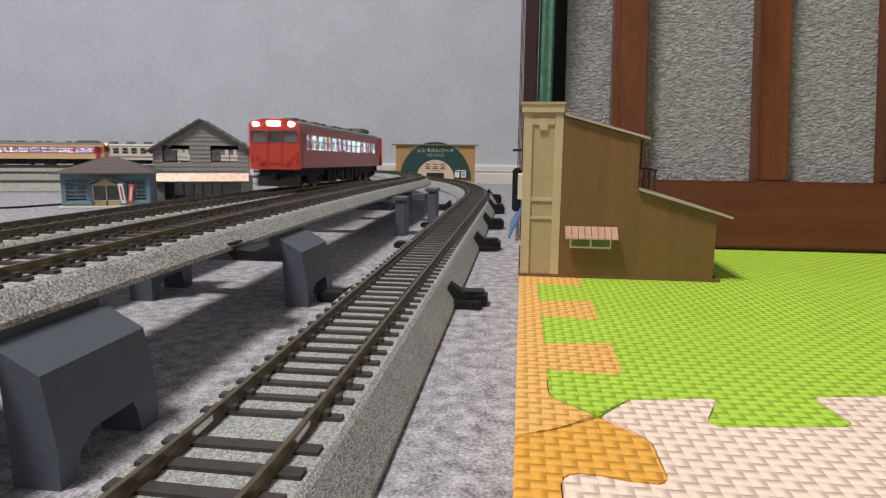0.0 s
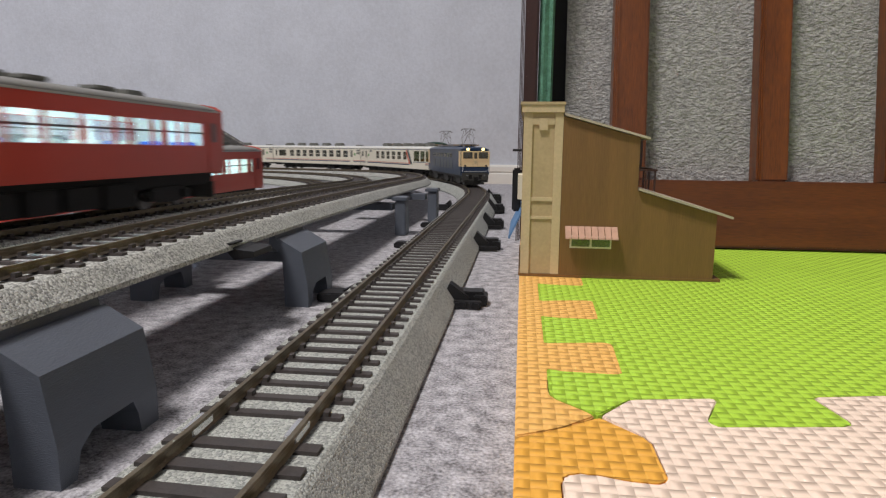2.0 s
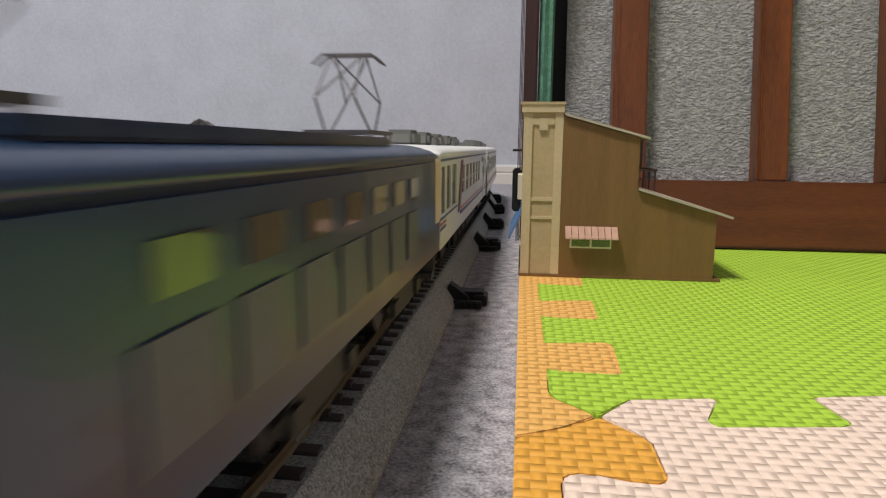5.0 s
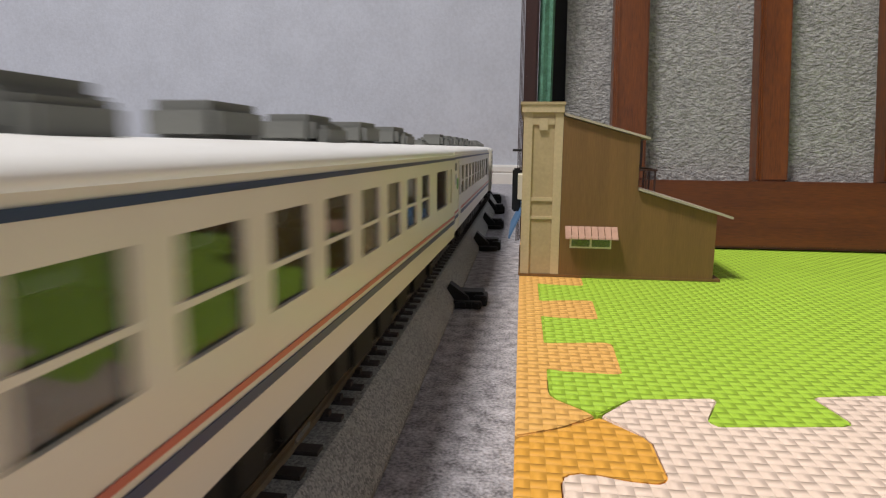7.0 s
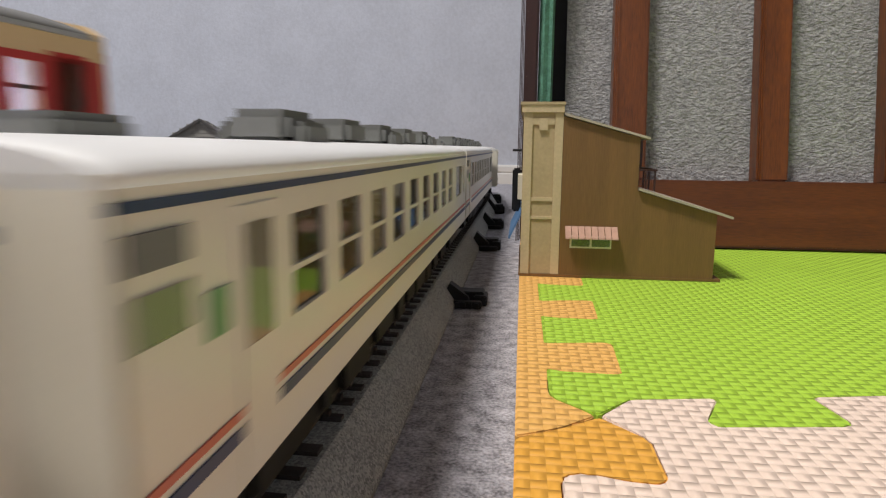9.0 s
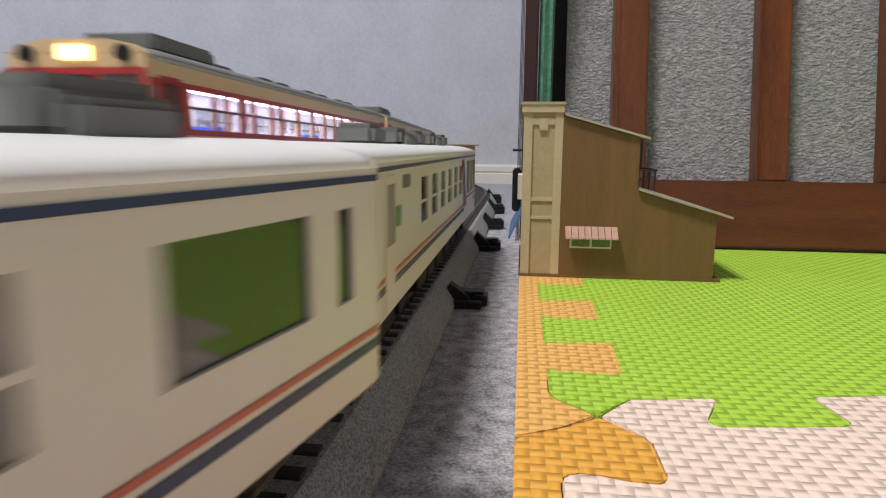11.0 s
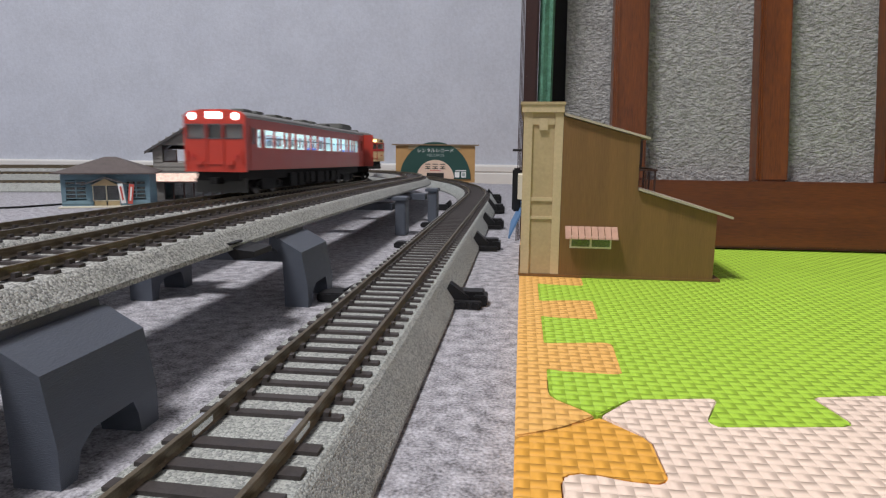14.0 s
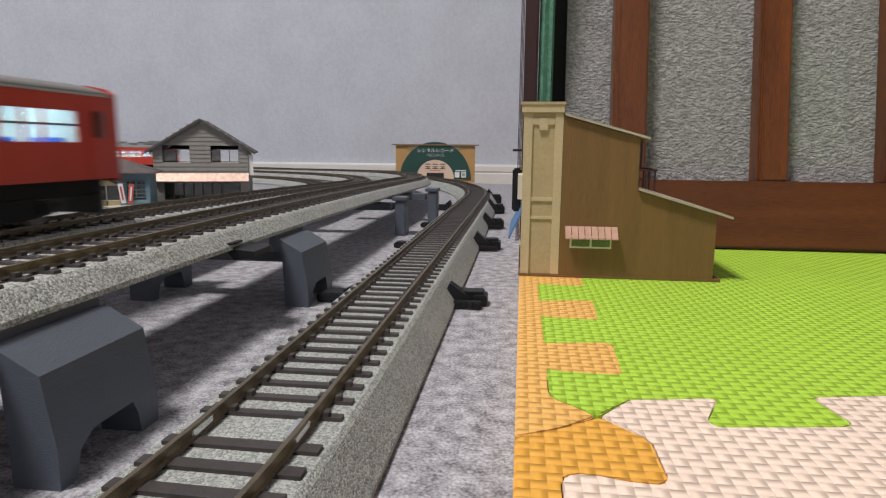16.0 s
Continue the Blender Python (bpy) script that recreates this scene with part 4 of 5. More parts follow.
            for sgn in (-1, 1):
                r = B()
                y = sgn * 0.0124
                rod(r, (xo, y, z1 + 0.0006 if lights == "lamp_white" else z1 + 0.0010), (xo + sx * 0.0010, y, z1 + 0.0006 if lights == "lamp_white" else z1 + 0.0010), 0.0019, 16)
                part("headlamp", r, lights if lights == "lamp_white" and sx not in tail else "black_plastic", fc, "round headlamp")
                part("tail_lamp", rod(B(), (xo, sgn * 0.0125, 0.0223), (xo + sx * 0.0009, sgn * 0.0125, 0.0223), 0.0010, 12), "lamp_red" if sx in tail else "crimson", fc, "red tail lamp")
                part("handrail", rod(B(), (xo + sx * 0.0005, sgn * 0.0158, 0.0178), (xo + sx * 0.0005, sgn * 0.0158, 0.0253), 0.0003), body_mat, fc)
                part("jumper_box", box(B(), *sorted((xo, xo + sx * 0.0011)), sgn * 0.0090 - 0.0022, sgn * 0.0090 + 0.0022, 0.0173, 0.0200), body_mat, fc, bevel=0.0003)
            part("destination_sign", box(B(), *sorted((xo, xo + sx * 0.0008)), -0.0044, 0.0044, z1 - 0.0006, z1 + 0.0028), lights, fc, "glowing destination sign", bevel=0.0003)
            part("snow_plough", box(B(), *sorted((sx * (L / 2 - 0.006), sx * (L / 2 - 0.0045))), -0.0150, 0.0150, 0.0020, 0.0100), "under_grey", ob)
        else:
            box(face, lo, hi, -w / 2, w / 2, z0, z1 + 0.001)
            fc = part("end_wall", face, body_mat, ob)
            part("gangway", box(B(), *sorted((sx * (L / 2 + 0.0013), sx * (L / 2 + 0.0035))), -0.0060, 0.0060, 0.0130, 0.0398), "under_black", fc)
    # roof gear
    for x in (0.0975, 0.0795, 0.0475, 0.0280, -0.0070, -0.0260, -0.0630):
        v = B()
        box(v, x - 0.0062, x + 0.0062, -0.0046, 0.0046, z1 + 0.0049, z1 + 0.0068)
        box(v, x - 0.0046, x + 0.0046, -0.0032, 0.0032, z1 + 0.0036, z1 + 0.0050)
        part("roof_vent", v, "unit_grey", ob, bevel=0.0007)
    if tank:
        part("roof_tank", box(B(), -0.116, -0.082, -0.0105, 0.0105, z1 + 0.0034, z1 + 0.0086), "unit_grey", ob, bevel=0.0012)
    else:
        part("roof_vent", box(B(), -0.0882, -0.0758, -0.0046, 0.0046, z1 + 0.0036, z1 + 0.0068), "unit_grey", ob, bevel=0.0007)
    underframe(ob, L, seed, "under_black", z0)
    for xa in (-0.088, 0.088):
        part("bolster", box(B(), xa - 0.010, xa + 0.010, -0.010, 0.010, 0.0095, z0 - 0.0001), "under_black", ob)
    bogie(-0.088, ob)
    bogie(0.088, ob)
    return ob


def coach(seed, observation=0):
    """An ivory excursion coach; observation is +1 or -1 for a glazed lounge at that end."""
    L, w, z0, z1 = 0.2570, 0.0360, 0.0122, 0.0426
    ob = thing("passenger_coach", "ivory excursion coach with red and blue stripes and grey roof units", "model train car", "coaches behind the locomotive")
    wz0, wz1 = 0.0258, 0.0378
    if observation:
        wins = [(-0.0615 + k * 0.0204, -0.0488 + k * 0.0204) for k in range(6)]
        lounge = [(0.0765, 0.0945), (0.0978, 0.1115), (0.1142, 0.1262)]
    else:
        wins = [(0.0825 - k * 0.0196, 0.0952 - k * 0.0196) for k in range(9)] + [(-0.1100, -0.0868), (-0.1208, -0.1165)]
        lounge = []
    sgn_x = observation or 1
    flip = lambda ws: [tuple(sorted((sgn_x * a, sgn_x * b))) for a, b in ws]
    wins, lounge = flip(wins), flip(lounge)
    bm = B()
    if lounge:
        lz0, lz1 = 0.0236, 0.0392
        t = 0.0008
        lo_l, hi_l = min(a for a, b in lounge), max(b for a, b in lounge)
        for sg in (-1, 1):
            lo, hi = sorted((sg * w / 2, sg * (w / 2 - t)))
            cut = lo_l if sgn_x > 0 else hi_l
            plain = (-L / 2, cut) if sgn_x > 0 else (cut, L / 2)
            glass_run = (cut, L / 2) if sgn_x > 0 else (-L / 2, cut)
            box(bm, *plain, lo, hi, z0, wz0)
            box(bm, *plain, lo, hi, wz1, z1)
            x = plain[0]
            for a, b in sorted(wins):
                box(bm, x, a, lo, hi, wz0, wz1)
                x = b
            box(bm, x, plain[1], lo, hi, wz0, wz1)
            box(bm, *glass_run, lo, hi, z0, lz0)
            box(bm, *glass_run, lo, hi, lz1, z1)
            x = glass_run[0]
            for a, b in sorted(lounge):
                if a > x:
                    box(bm, x, a, lo, hi, lz0, lz1)
                x = b
            if x < glass_run[1]:
                box(bm, x, glass_run[1], lo, hi, lz0, lz1)
    else:
        shell(bm, L, w, z0, z1, wins, wz0, wz1)
    part("body", bm, "ivory", ob)
    part("roof", roof_mesh(L, w - 0.0002, z1, 0.0038, end=0.15, nose=observation), "roof_white", ob, "white rounded roof")
    wide = [] if observation else wins[-2:]
    glaze(ob, [q for q in wins if q not in wide], w, wz0, wz1, "dark_pane", 0.0312)
    if wide:
        glaze(ob, wide, w, wz0, wz1, "dark_pane")
    if lounge:
        glaze(ob, lounge, w, lz0, lz1, "lounge_pane")
        for k in range(4):
            for sg in (-1, 1):
                x = sgn_x * (0.086 + k * 0.0105)
                sofa = B()
                box(sofa, x - 0.0040, x + 0.0040, min(sg * 0.0055, sg * 0.0145), max(sg * 0.0055, sg * 0.0145), 0.0131, 0.0235)
                box(sofa, x - 0.0040, x + 0.0040, min(sg * 0.0055, sg * 0.0080), max(sg * 0.0055, sg * 0.0080), 0.0236, 0.0300)
                so = part("lounge_seat", sofa, "seat_orange", ob, "orange lounge seat", bevel=0.0006)
                part("headrest_cover", box(B(), x - 0.0030, x + 0.0030, min(sg * 0.0052, sg * 0.0083), max(sg * 0.0052, sg * 0.0083), 0.0272, 0.0308), "white_print", so)
    stripe(ob, L, w, 0.0409, 0.0417, "stripe_blue", "eaves_stripe", "dark blue stripe")
    if lounge:
        near_end, far_end = sorted((sgn_x * -(L / 2 - 0.0004), sgn_x * 0.0620))
        run_0, run_1 = sorted((sgn_x * 0.0750, sgn_x * (L / 2 - 0.0004)))
        for sg in (-1, 1):
            y = sg * (w / 2 + 0.00012)
            part("red_stripe", box(B(), near_end, far_end, y - 0.0001, y + 0.0001, 0.0196, 0.0204), "stripe_red", ob, "red stripe")
            part("waist_stripe", box(B(), near_end, far_end, y - 0.0001, y + 0.0001, 0.0174, 0.0187), "stripe_blue", ob, "dark blue stripe")
            part("lounge_stripe", box(B(), run_0, run_1, y - 0.0001, y + 0.0001, 0.0219, 0.0226), "stripe_blue", ob, "dark blue stripe")
            for zl, mat in ((0.0200, "stripe_red"), (0.0184, "stripe_blue")):
                a, b = sorted((sgn_x * 0.1140, sgn_x * (L / 2 - 0.0004)))
                part("end_stripe", box(B(), a, b, y - 0.0001, y + 0.0001, zl, zl + 0.0009), mat, ob)
            y = sg * (w / 2 + 0.0002)
            for x, wide_x, mat in ((0.0500, 0.0040, "stripe_red"), (0.0552, 0.0050, "stripe_green")):
                q = [(sgn_x * (x + 0.0120), 0.0190), (sgn_x * (x + 0.0120 + wide_x), 0.0190), (sgn_x * (x + wide_x), 0.0402), (sgn_x * x, 0.0402)]
                part("slanted_stripe", prism(B(), q, y - 0.0001, y + 0.0001, "y"), mat, ob)
    else:
        stripe(ob, L, w, 0.0196, 0.0204, "stripe_red", "red_stripe", "red stripe")
        stripe(ob, L, w, 0.0174, 0.0187, "stripe_blue", "waist_stripe", "dark blue stripe")
    # vestibule: door, crew window, route panel and green plate
    if observation:
        spans = dict(panel=(-0.0875, -0.0800), plate=(-0.0952, -0.0912), door=(-0.1068, -0.0972), pane=(-0.1052, -0.0988), crew=(-0.1215, -0.1142))
    else:
        spans = dict(panel=(0.1190, 0.1270), plate=(0.1124, 0.1160), door=(0.1008, 0.1102), pane=(0.1026, 0.1086), crew=(0.1190, 0.1266))
    cut = {k: tuple(sorted((sgn_x * a, sgn_x * b))) for k, (a, b) in spans.items()}
    crew_z = (0.0285, 0.0376) if observation else (0.0312, 0.0350)
    for sg in (-1, 1):
        y = sg * (w / 2 + 0.0001)
        d = part("vestibule_door", box(B(), *cut["door"], y - 0.0002, y + 0.0002, 0.0125, 0.0400), "ivory", ob, bevel=0.0001)
        part("door_pane", box(B(), *cut["pane"], y - 0.0004, y + 0.0004, 0.0262, 0.0382), "dark_pane", d)
        part("route_panel", box(B(), *cut["panel"], y - 0.0003, y + 0.0003, 0.0366, 0.0394), "unit_grey", ob)
        part("crew_window", box(B(), *cut["crew"], y - 0.0003, y + 0.0003, *crew_z), "dark_pane", ob)
        part("green_plate", box(B(), *cut["plate"], y - 0.0003, y + 0.0003, 0.0290, 0.0332), "plate_green", ob, "small green plate")
    # floor, ceiling and seats
    part("saloon_floor", box(B(), -L / 2 + 0.002, L / 2 - 0.002, -w / 2 + 0.001, w / 2 - 0.001, 0.0115, 0.0130), "interior_cream", ob)
    for k in range(11):
        x = -0.090 + k * 0.0172
        for sg in (-1, 1):
            if lounge and x * observation > 0.066:
                continue
            part("seat", box(B(), x, x + 0.006, min(sg * 0.004, sg * 0.0155), max(sg * 0.004, sg * 0.0155), 0.0131, 0.0262), "seat_brown", ob, "brown seat", bevel=0.0006)
    # ends
    for sx in (-1, 1):
        lo, hi = sorted((sx * (L / 2 - 0.001), sx * L / 2))
        if sx == observation:
            f = B()
            box(f, lo, hi, -w / 2, w / 2, z0, 0.0236)
            box(f, lo, hi, -w / 2, w / 2, 0.0393, z1)
            for y in (-w / 2, -0.0006, w / 2 - 0.0012):
                box(f, lo, hi, y, y + 0.0012, 0.0236, 0.0393)
            e = part("lounge_end", f, "ivory", ob)
            for y0, y1 in ((-w / 2 + 0.0013, -0.0007), (0.0007, w / 2 - 0.0013)):
                part("lounge_pane", box(B(), (lo + hi) / 2 - 0.0001, (lo + hi) / 2 + 0.0001, y0, y1, 0.0237, 0.0392), "lounge_pane", e)
            for sg in (-1, 1):
                part("tail_lamp", rod(B(), (sx * L / 2, sg * 0.0125, 0.0150), (sx * (L / 2 + 0.0008), sg * 0.0125, 0.0150), 0.0012, 10), "crimson", e)
        else:
            e = part("end_wall", box(B(), lo, hi, -w / 2, w / 2, z0, z1 + 0.001), "ivory", ob)
            part("gangway", box(B(), *sorted((sx * L / 2, sx * (L / 2 + 0.0028))), -0.0065, 0.0065, 0.0120, 0.0385), "under_black", e)
    # roof units: a tall case, and on every other one a lower case along its side
    for k in range(5):
        x = -sgn_x * (0.053 - k * 0.0375) if observation else 0.054 - k * 0.0375
        u = part("air_conditioner", box(B(), x - 0.0084, x + 0.0084, -0.0054, 0.0054, z1 + 0.0030, z1 + 0.0090), "unit_grey", ob, "grey roof air conditioner", bevel=0.0014)
        if k % 2 == (1 if observation else 0):
            for sg in (-1, 1):
                part("unit_cover", box(B(), x - 0.0066, x + 0.0066, *sorted((sg * 0.0056, sg * 0.0080)), z1 + 0.0026, z1 + 0.0070), "unit_grey", u, bevel=0.0008)
    if not observation:
        part("roof_vent", box(B(), 0.1030, 0.1150, -0.0045, 0.0045, z1 + 0.0028, z1 + 0.0058), "unit_grey", ob, "low grey roof vent", bevel=0.0008)
    underframe(ob, L, seed, "under_black", 0.0122, 0.084)
    bogie(-0.084, ob)
    bogie(0.084, ob)
    return ob


def pantograph(parent, x):
    z = 0.0485
    p = part("pantograph", box(B(), x - 0.011, x + 0.011, -0.0085, 0.0085, z, z + 0.0009), "metal_dark", parent, "raised diamond pantograph")
    for sx in (-1, 1):
        for sy in (-1, 1):
            part("lower_arm", rod(B(), (x + sx * 0.0030, sy * 0.0058, z + 0.0012), (x + sx * 0.0125, sy * 0.0048, z + 0.0085), 0.0003), "metal_dark", p)
            part("upper_arm", rod(B(), (x + sx * 0.0125, sy * 0.0048, z + 0.0085), (x + sx * 0.0020, sy * 0.0040, z + 0.0190), 0.00022), "metal_dark", p)
        part("cross_brace", rod(B(), (x + sx * 0.0125, -0.0048, z + 0.0085), (x + sx * 0.0020, 0.0040, z + 0.0190), 0.00022), "metal_dark", p)
        part("cross_brace", rod(B(), (x + sx * 0.0125, 0.0048, z + 0.0085), (x + sx * 0.0020, -0.0040, z + 0.0190), 0.00022), "metal_dark", p)
        part("collector_bar", rod(B(), (x + sx * 0.0022, -0.0062, z + 0.0195), (x + sx * 0.0022, 0.0062, z + 0.0195), 0.00035), "metal_dark", p)
        for sy in (-1, 1):
            part("collector_horn", rod(B(), (x + sx * 0.0022, sy * 0.0062, z + 0.0195), (x + sx * 0.0022, sy * 0.0088, z + 0.0172), 0.0003), "metal_dark", p)
    for sx in (-1, 1):
        for sy in (-1, 1):
            part("insulator", rod(B(), (x + sx * 0.009, sy * 0.0075, z - 0.0025), (x + sx * 0.009, sy * 0.0075, z), 0.0011, 8), "metal_bright", p)


def locomotive():
    L, w, z0, z1 = 0.198, 0.0355, 0.0120, 0.0425
    ob = thing("electric_locomotive", "blue and cream electric locomotive with raised pantographs", "model locomotive")
    body = B()
    box(body, -L / 2, L / 2 - 0.0, -w / 2, w / 2, z0, z1)
    bmesh.ops.bevel(body, geom=body.edges[:], offset=0.0014, segments=2, affect="EDGES")
    part("body", body, "loco_blue", ob)
    part("roof", roof_mesh(L - 0.002, w - 0.0010, z1 - 0.0004, 0.0042, end=0.3), "loco_blue", ob, "dark blue roof")
    part("roof_hatch", box(B(), -0.058, 0.058, -0.0115, 0.0115, z1 + 0.0030, z1 + 0.0052), "loco_blue", ob, bevel=0.0006)
    for sx in (-1, 1):
        xo = sx * (L / 2)
        face = B()
        prism(face, [(-w / 2 + 0.0004, 0.0228), (w / 2 - 0.0004, 0.0228), (w / 2 - 0.0004, 0.0412), (-w / 2 + 0.0004, 0.0412)], *sorted((xo, xo + sx * 0.0009)), "x")
        fc = part("cream_face", face, "loco_cream", ob, "cream cab front", bevel=0.0003)
        # cream returns on the sides
        for sg in (-1, 1):
            part("cream_return", box(B(), *sorted((sx * (L / 2 - 0.0100), sx * (L / 2 - 0.0012))), *sorted((sg * w / 2, sg * (w / 2 + 0.0003))), 0.0228, 0.0412), "loco_cream", fc)
            part("cab_window", box(B(), *sorted((xo + sx * 0.0008, xo + sx * 0.0012)), *sorted((sg * 0.0040, sg * 0.0152)), 0.0325, 0.0400), "cab_pane", fc, "dark cab window")
            sill = part("window_sill", prism(B(), [(sg * 0.0038, 0.0318), (sg * 0.0156, 0.0318), (sg * 0.0150, 0.0305), (sg * 0.0038, 0.0292)], *sorted((xo + sx * 0.0009, xo + sx * 0.0014)), "x"), "loco_cream", fc)
            part("headlamp", rod(B(), (xo - sx * 0.0010, sg * 0.0092, z1 + 0.0008), (xo + sx * 0.0012, sg * 0.0092, z1 + 0.0008), 0.0016, 16), "lamp_warm", fc, "glowing yellow headlamp")
            part("tail_lamp", rod(B(), (xo + sx * 0.0008, sg * 0.0128, 0.0240), (xo + sx * 0.0020, sg * 0.0128, 0.0240), 0.0011, 12), "black_plastic", fc)
            part("handrail", rod(B(), (xo + sx * 0.0016, sg * 0.0158, 0.0165), (xo + sx * 0.0016, sg * 0.0158, 0.0240), 0.0003), "white_print", fc)
            part("step", box(B(), *sorted((xo - sx * 0.004, xo + sx * 0.0005)), *sorted((sg * 0.0105, sg * 0.0158)), 0.0045, 0.0064), "under_grey", fc)
        part("centre_window", box(B(), *sorted((xo + sx * 0.0008, xo + sx * 0.0012)), -0.0017, 0.0017, 0.0325, 0.0395), "cab_pane", fc)
        for y in (-0.0030, 0.0026):
            part("door_edge", box(B(), *sorted((xo + sx * 0.0009, xo + sx * 0.0012)), y - 0.00015, y + 0.00015, 0.0230, 0.0410), "tan_card", fc)
        part("number_bar", box(B(), *sorted((xo + sx * 0.0009, xo + sx * 0.0013)), -0.0014, 0.0014, 0.0262, 0.0300), "tan_trim", fc)
        part("bumper_beam", box(B(), *sorted((xo - sx * 0.0020, xo + sx * 0.0012)), -0.0160, 0.0160, 0.0065, 0.0160), "under_grey", fc, bevel=0.0004)
        part("white_line", box(B(), *sorted((xo, xo + sx * 0.0004)), -0.0140, 0.0140, 0.0172, 0.0175), "white_print", fc)
        part("rail_guard", box(B(), *sorted((xo - sx * 0.006, xo - sx * 0.003)), -0.0120, 0.0120, 0.0016, 0.0062), "under_grey", fc)
        part("coupler", box(B(), *sorted((xo, xo + sx * 0.007)), -0.0020, 0.0020, 0.0070, 0.0110), "under_black", fc)
        hose = B()
        for a, b in zip([(0.0045, 0.0105), (0.0055, 0.006), (0.0035, 0.0035)], [(0.0055, 0.006), (0.0035, 0.0035), (0.0015, 0.0045)]):
            rod(hose, (xo + sx * 0.0020, a[0] * 1.6, a[1]), (xo + sx * 0.0020, b[0] * 1.6, b[1]), 0.0003)
        part("air_hose", hose, "under_grey", fc)
        for sg in (-1, 1):
            part("skirt_step", box(B(), *sorted((xo + sx * 0.0012, xo + sx * 0.0030)), *sorted((sg * 0.0085, sg * 0.0135)), 0.0062, 0.0070), "under_black", fc)
            # flat black plate; its colour stands in for the shade of a skirt hollow
            part("skirt_shade_plate", box(B(), *sorted((xo + sx * 0.0012, xo + sx * 0.0014)), *sorted((sg * 0.0040, sg * 0.0080)), 0.0085, 0.0135), "under_black", fc)
            part("brake_cock", rod(B(), (xo + sx * 0.0012, sg * 0.0105, 0.0125), (xo + sx * 0.0028, sg * 0.0105, 0.0125), 0.0008, 8), "metal_bright", fc)
            part("wiper", rod(B(), (xo + sx * 0.0014, sg * 0.0070, 0.0400), (xo + sx * 0.0014, sg * 0.0105, 0.0335), 0.0002), "gasket", fc)
        part("knuckle", box(B(), *sorted((xo + sx * 0.0070, xo + sx * 0.0095)), -0.0030, 0.0010, 0.0066, 0.0112), "under_black", fc, bevel=0.0004)
    for k in range(7):
        x = -0.060 + k * 0.0172
        for sg in (-1, 1):
            y = sg * (w / 2 + 0.0002)
            part("side_window", box(B(), x, x + 0.0095, y - 0.0002, y + 0.0002, 0.0330, 0.0380), "cab_pane", ob)
            part("louvre", box(B(), x, x + 0.0120, y - 0.0002, y + 0.0002, 0.0190, 0.0300), "louvre_grey", ob)
    pantograph(ob, 0.062)
    pantograph(ob, -0.062)
    part("underframe", box(B(), -L / 2 + 0.004, L / 2 - 0.004, -0.0125, 0.0125, 0.0085, 0.0119), "under_grey", ob)
    for x in (-0.066, 0.0, 0.066):
        bogie(x, ob, 0.028, "under_grey")
    return ob


TR = "two-car red train"
red_lead = railcar("diesel_railcar", "vermilion diesel railcar with lit windows and headlamps", "vermilion", None, "strip_light", (1,), 1, TR)
red_trail = railcar("diesel_railcar", "vermilion trailing diesel railcar with lit windows", "vermilion", None, "strip_light", (-1,), 2, TR, "lamp_white", (-1,), False)
red_single = railcar("diesel_railcar", "single vermilion diesel railcar with lit windows and red tail lamps", "vermilion", None, "strip_light", (1, -1), 3, "single railcar", "lamp_white", (-1,))
CR = "two-car cream and red train"
cream_lead = railcar("diesel_railcar", "cream and crimson diesel railcar with lit windows", "cream_paint", "crimson", "strip_violet", (1,), 4, CR, "lamp_warm")
cream_trail = railcar("diesel_railcar", "cream and crimson trailing diesel railcar with glowing sign", "cream_paint", "crimson", "strip_violet", (-1,), 5, CR, "lamp_warm")
loco = locomotive()
coaches = [coach(10, 1), coach(11), coach(12), coach(13), coach(14), coach(15, -1)]

for path, ob, n in TRACKS:
    sleepers(path, ob, n)


# ---------------------------------------------------------------- running
def seat_on(path, s, way, half=0.088):
    """The pose of a car whose middle is at s, standing on the path with its two bogies; way is +1 when it faces growing s."""
    a, b = path.at(s + way * half)[0], path.at(s - way * half)[0]
    d = a - b
    rise = Matrix.Rotation(-math.atan2(d.z, math.hypot(d.x, d.y)), 4, "Y")
    return Matrix.Translation((a + b) / 2) @ Matrix.Rotation(math.atan2(d.y, d.x), 4, "Z") @ rise


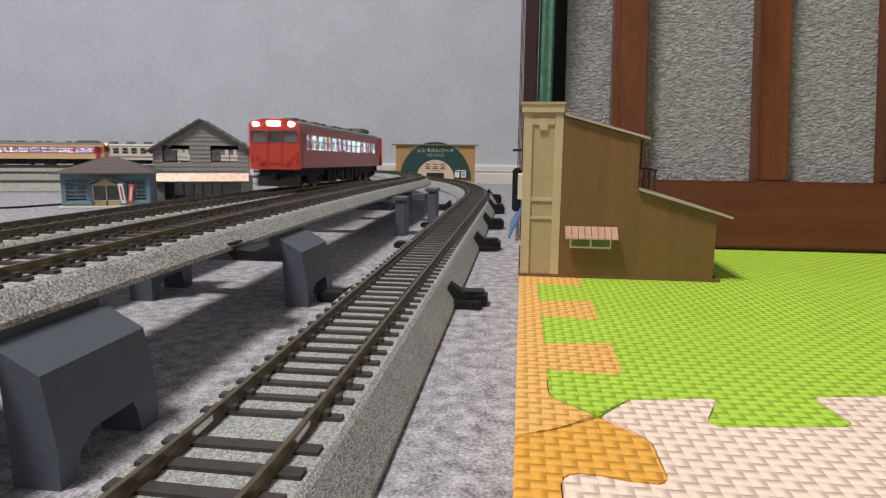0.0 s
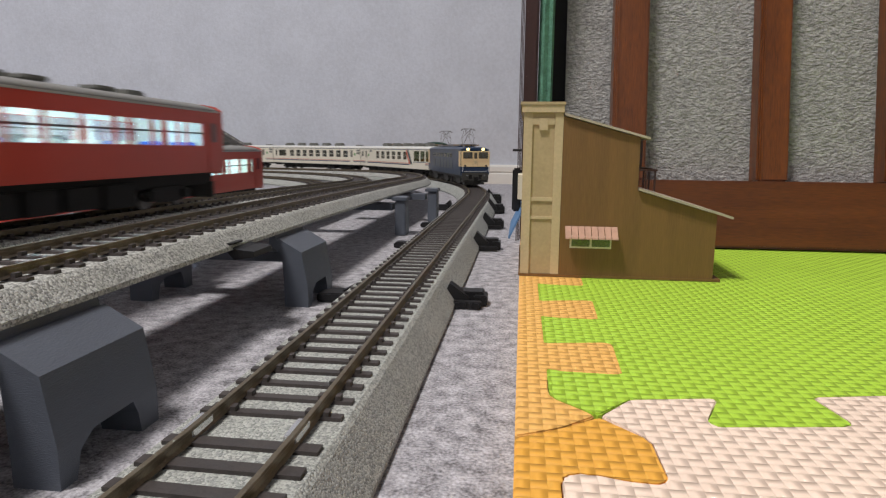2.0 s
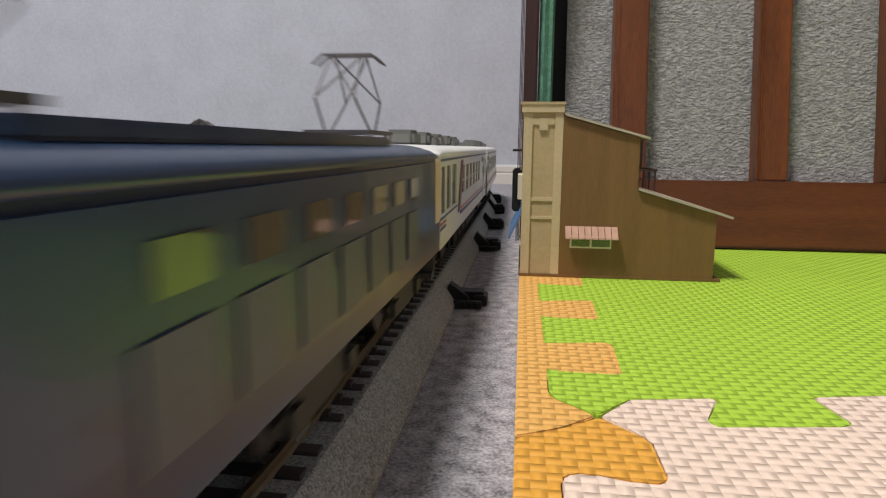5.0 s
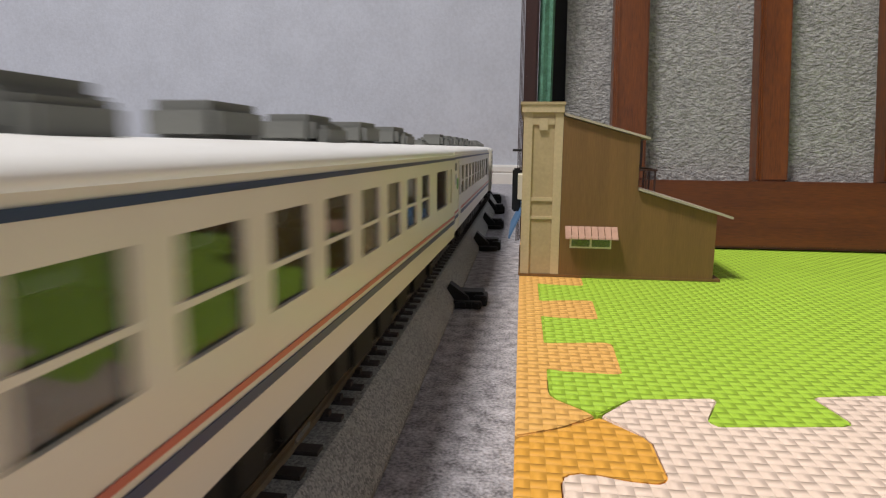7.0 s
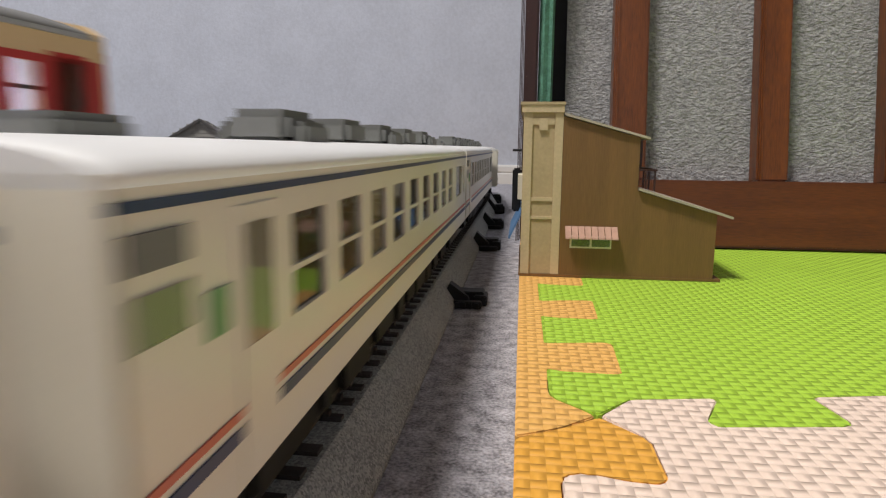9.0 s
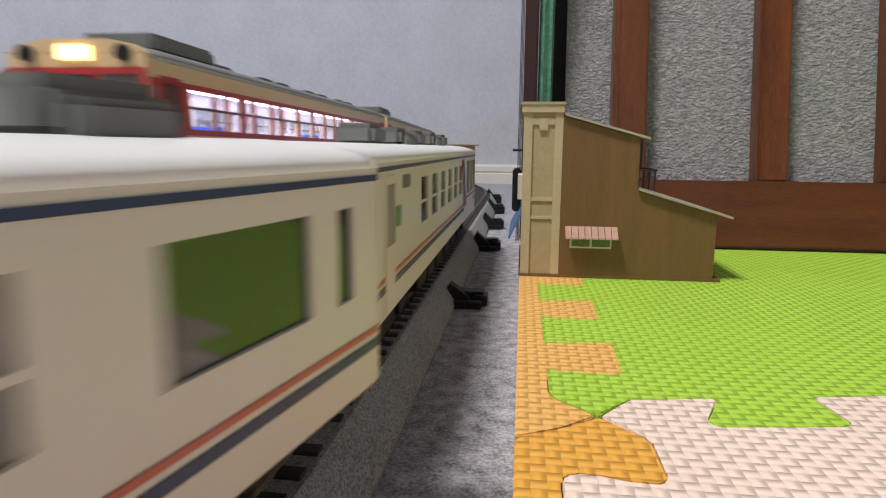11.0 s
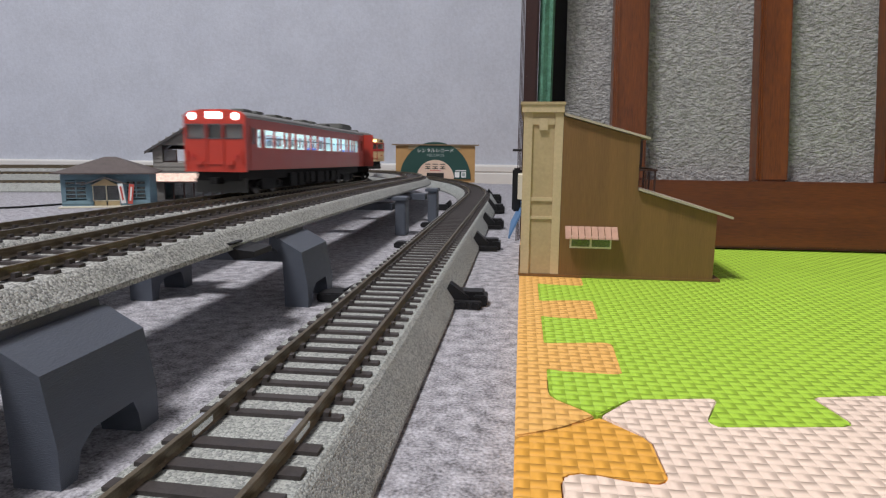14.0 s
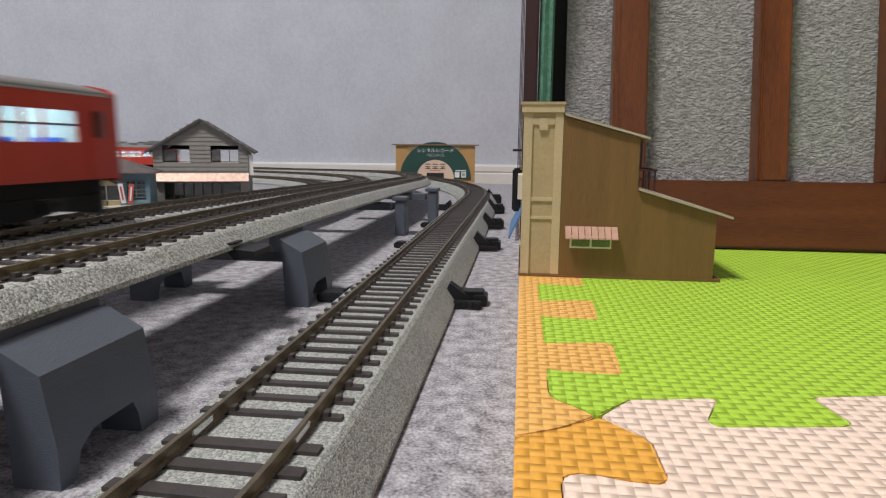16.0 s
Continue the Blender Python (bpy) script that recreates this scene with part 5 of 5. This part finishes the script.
def run(ob, path, way, middle, half=0.088):
    walk(ob, [(k / 10, seat_on(path, middle(k / 10), way, half)) for k in range(161)])


def along(knots):
    """s at a time, through a few (seconds, s) knots, straight between them."""
    return lambda t: float(np.interp(t, [k[0] for k in knots], [k[1] for k in knots]))


def motions():
    pitch = 0.263
    # the long train comes towards the camera: place of the locomotive's nose
    nose = along([(0.0, 1.262), (2.0, 0.756), (3.0, 0.485), (4.2, 0.190), (6.5, -0.377), (8.5, -0.846), (12.0, -1.662), (16.0, -2.611)])
    run(loco, T0, -1, lambda t: nose(t) + 0.107, 0.066)
    for k, c in enumerate(coaches):
        run(c, T0, -1, lambda t, k=k: nose(t) + 0.208 + pitch * (k + 0.5), 0.084)
    # the two-car red train: middle of its leading car, one lap in between
    lead = along([(0.0, 0.553), (0.2, 0.491), (0.6, 0.375), (1.0, 0.232), (1.5, 0.068), (2.0, -0.090), (2.3, -0.193), (13.1, 0.731 - T2.length), (13.6, 0.586 - T2.length), (14.2, 0.411 - T2.length), (14.8, 0.210 - T2.length), (15.5, -0.011 - T2.length), (16.0, -0.178 - T2.length)])
    run(red_lead, T2, -1, lead)
    run(red_trail, T2, -1, lambda t: lead(t) + 0.268)
    # the single red car goes away: place of its near end
    back = along([(0.0, 0.448 - 2.6 * 0.35), (2.0, 0.238), (3.0, 0.592), (4.2, 0.462 + 1.6 * 0.345), (12.4, 0.328 - 1.1 * 0.36 + T3.length), (16.0, 0.328 + 2.5 * 0.36 + T3.length)])
    run(red_single, T3, 1, lambda t: back(t) + 0.133)
    # the cream and red train goes away: place of its near end
    end = along([(0.0, 1.70 - T1.length), (1.0, 1.70 - T1.length + 0.29), (9.0, 0.262 - 2.3 * 0.285 - 0.014), (12.0, 0.262 + 0.7 * 0.285 - 0.042), (12.5, 0.262 + 1.2 * 0.285 - 0.050), (16.0, 0.262 + 4.7 * 0.285 - 0.050)])
    run(cream_trail, T1, 1, lambda t: end(t) + 0.133)
    run(cream_lead, T1, 1, lambda t: end(t) + 0.401)


motions()
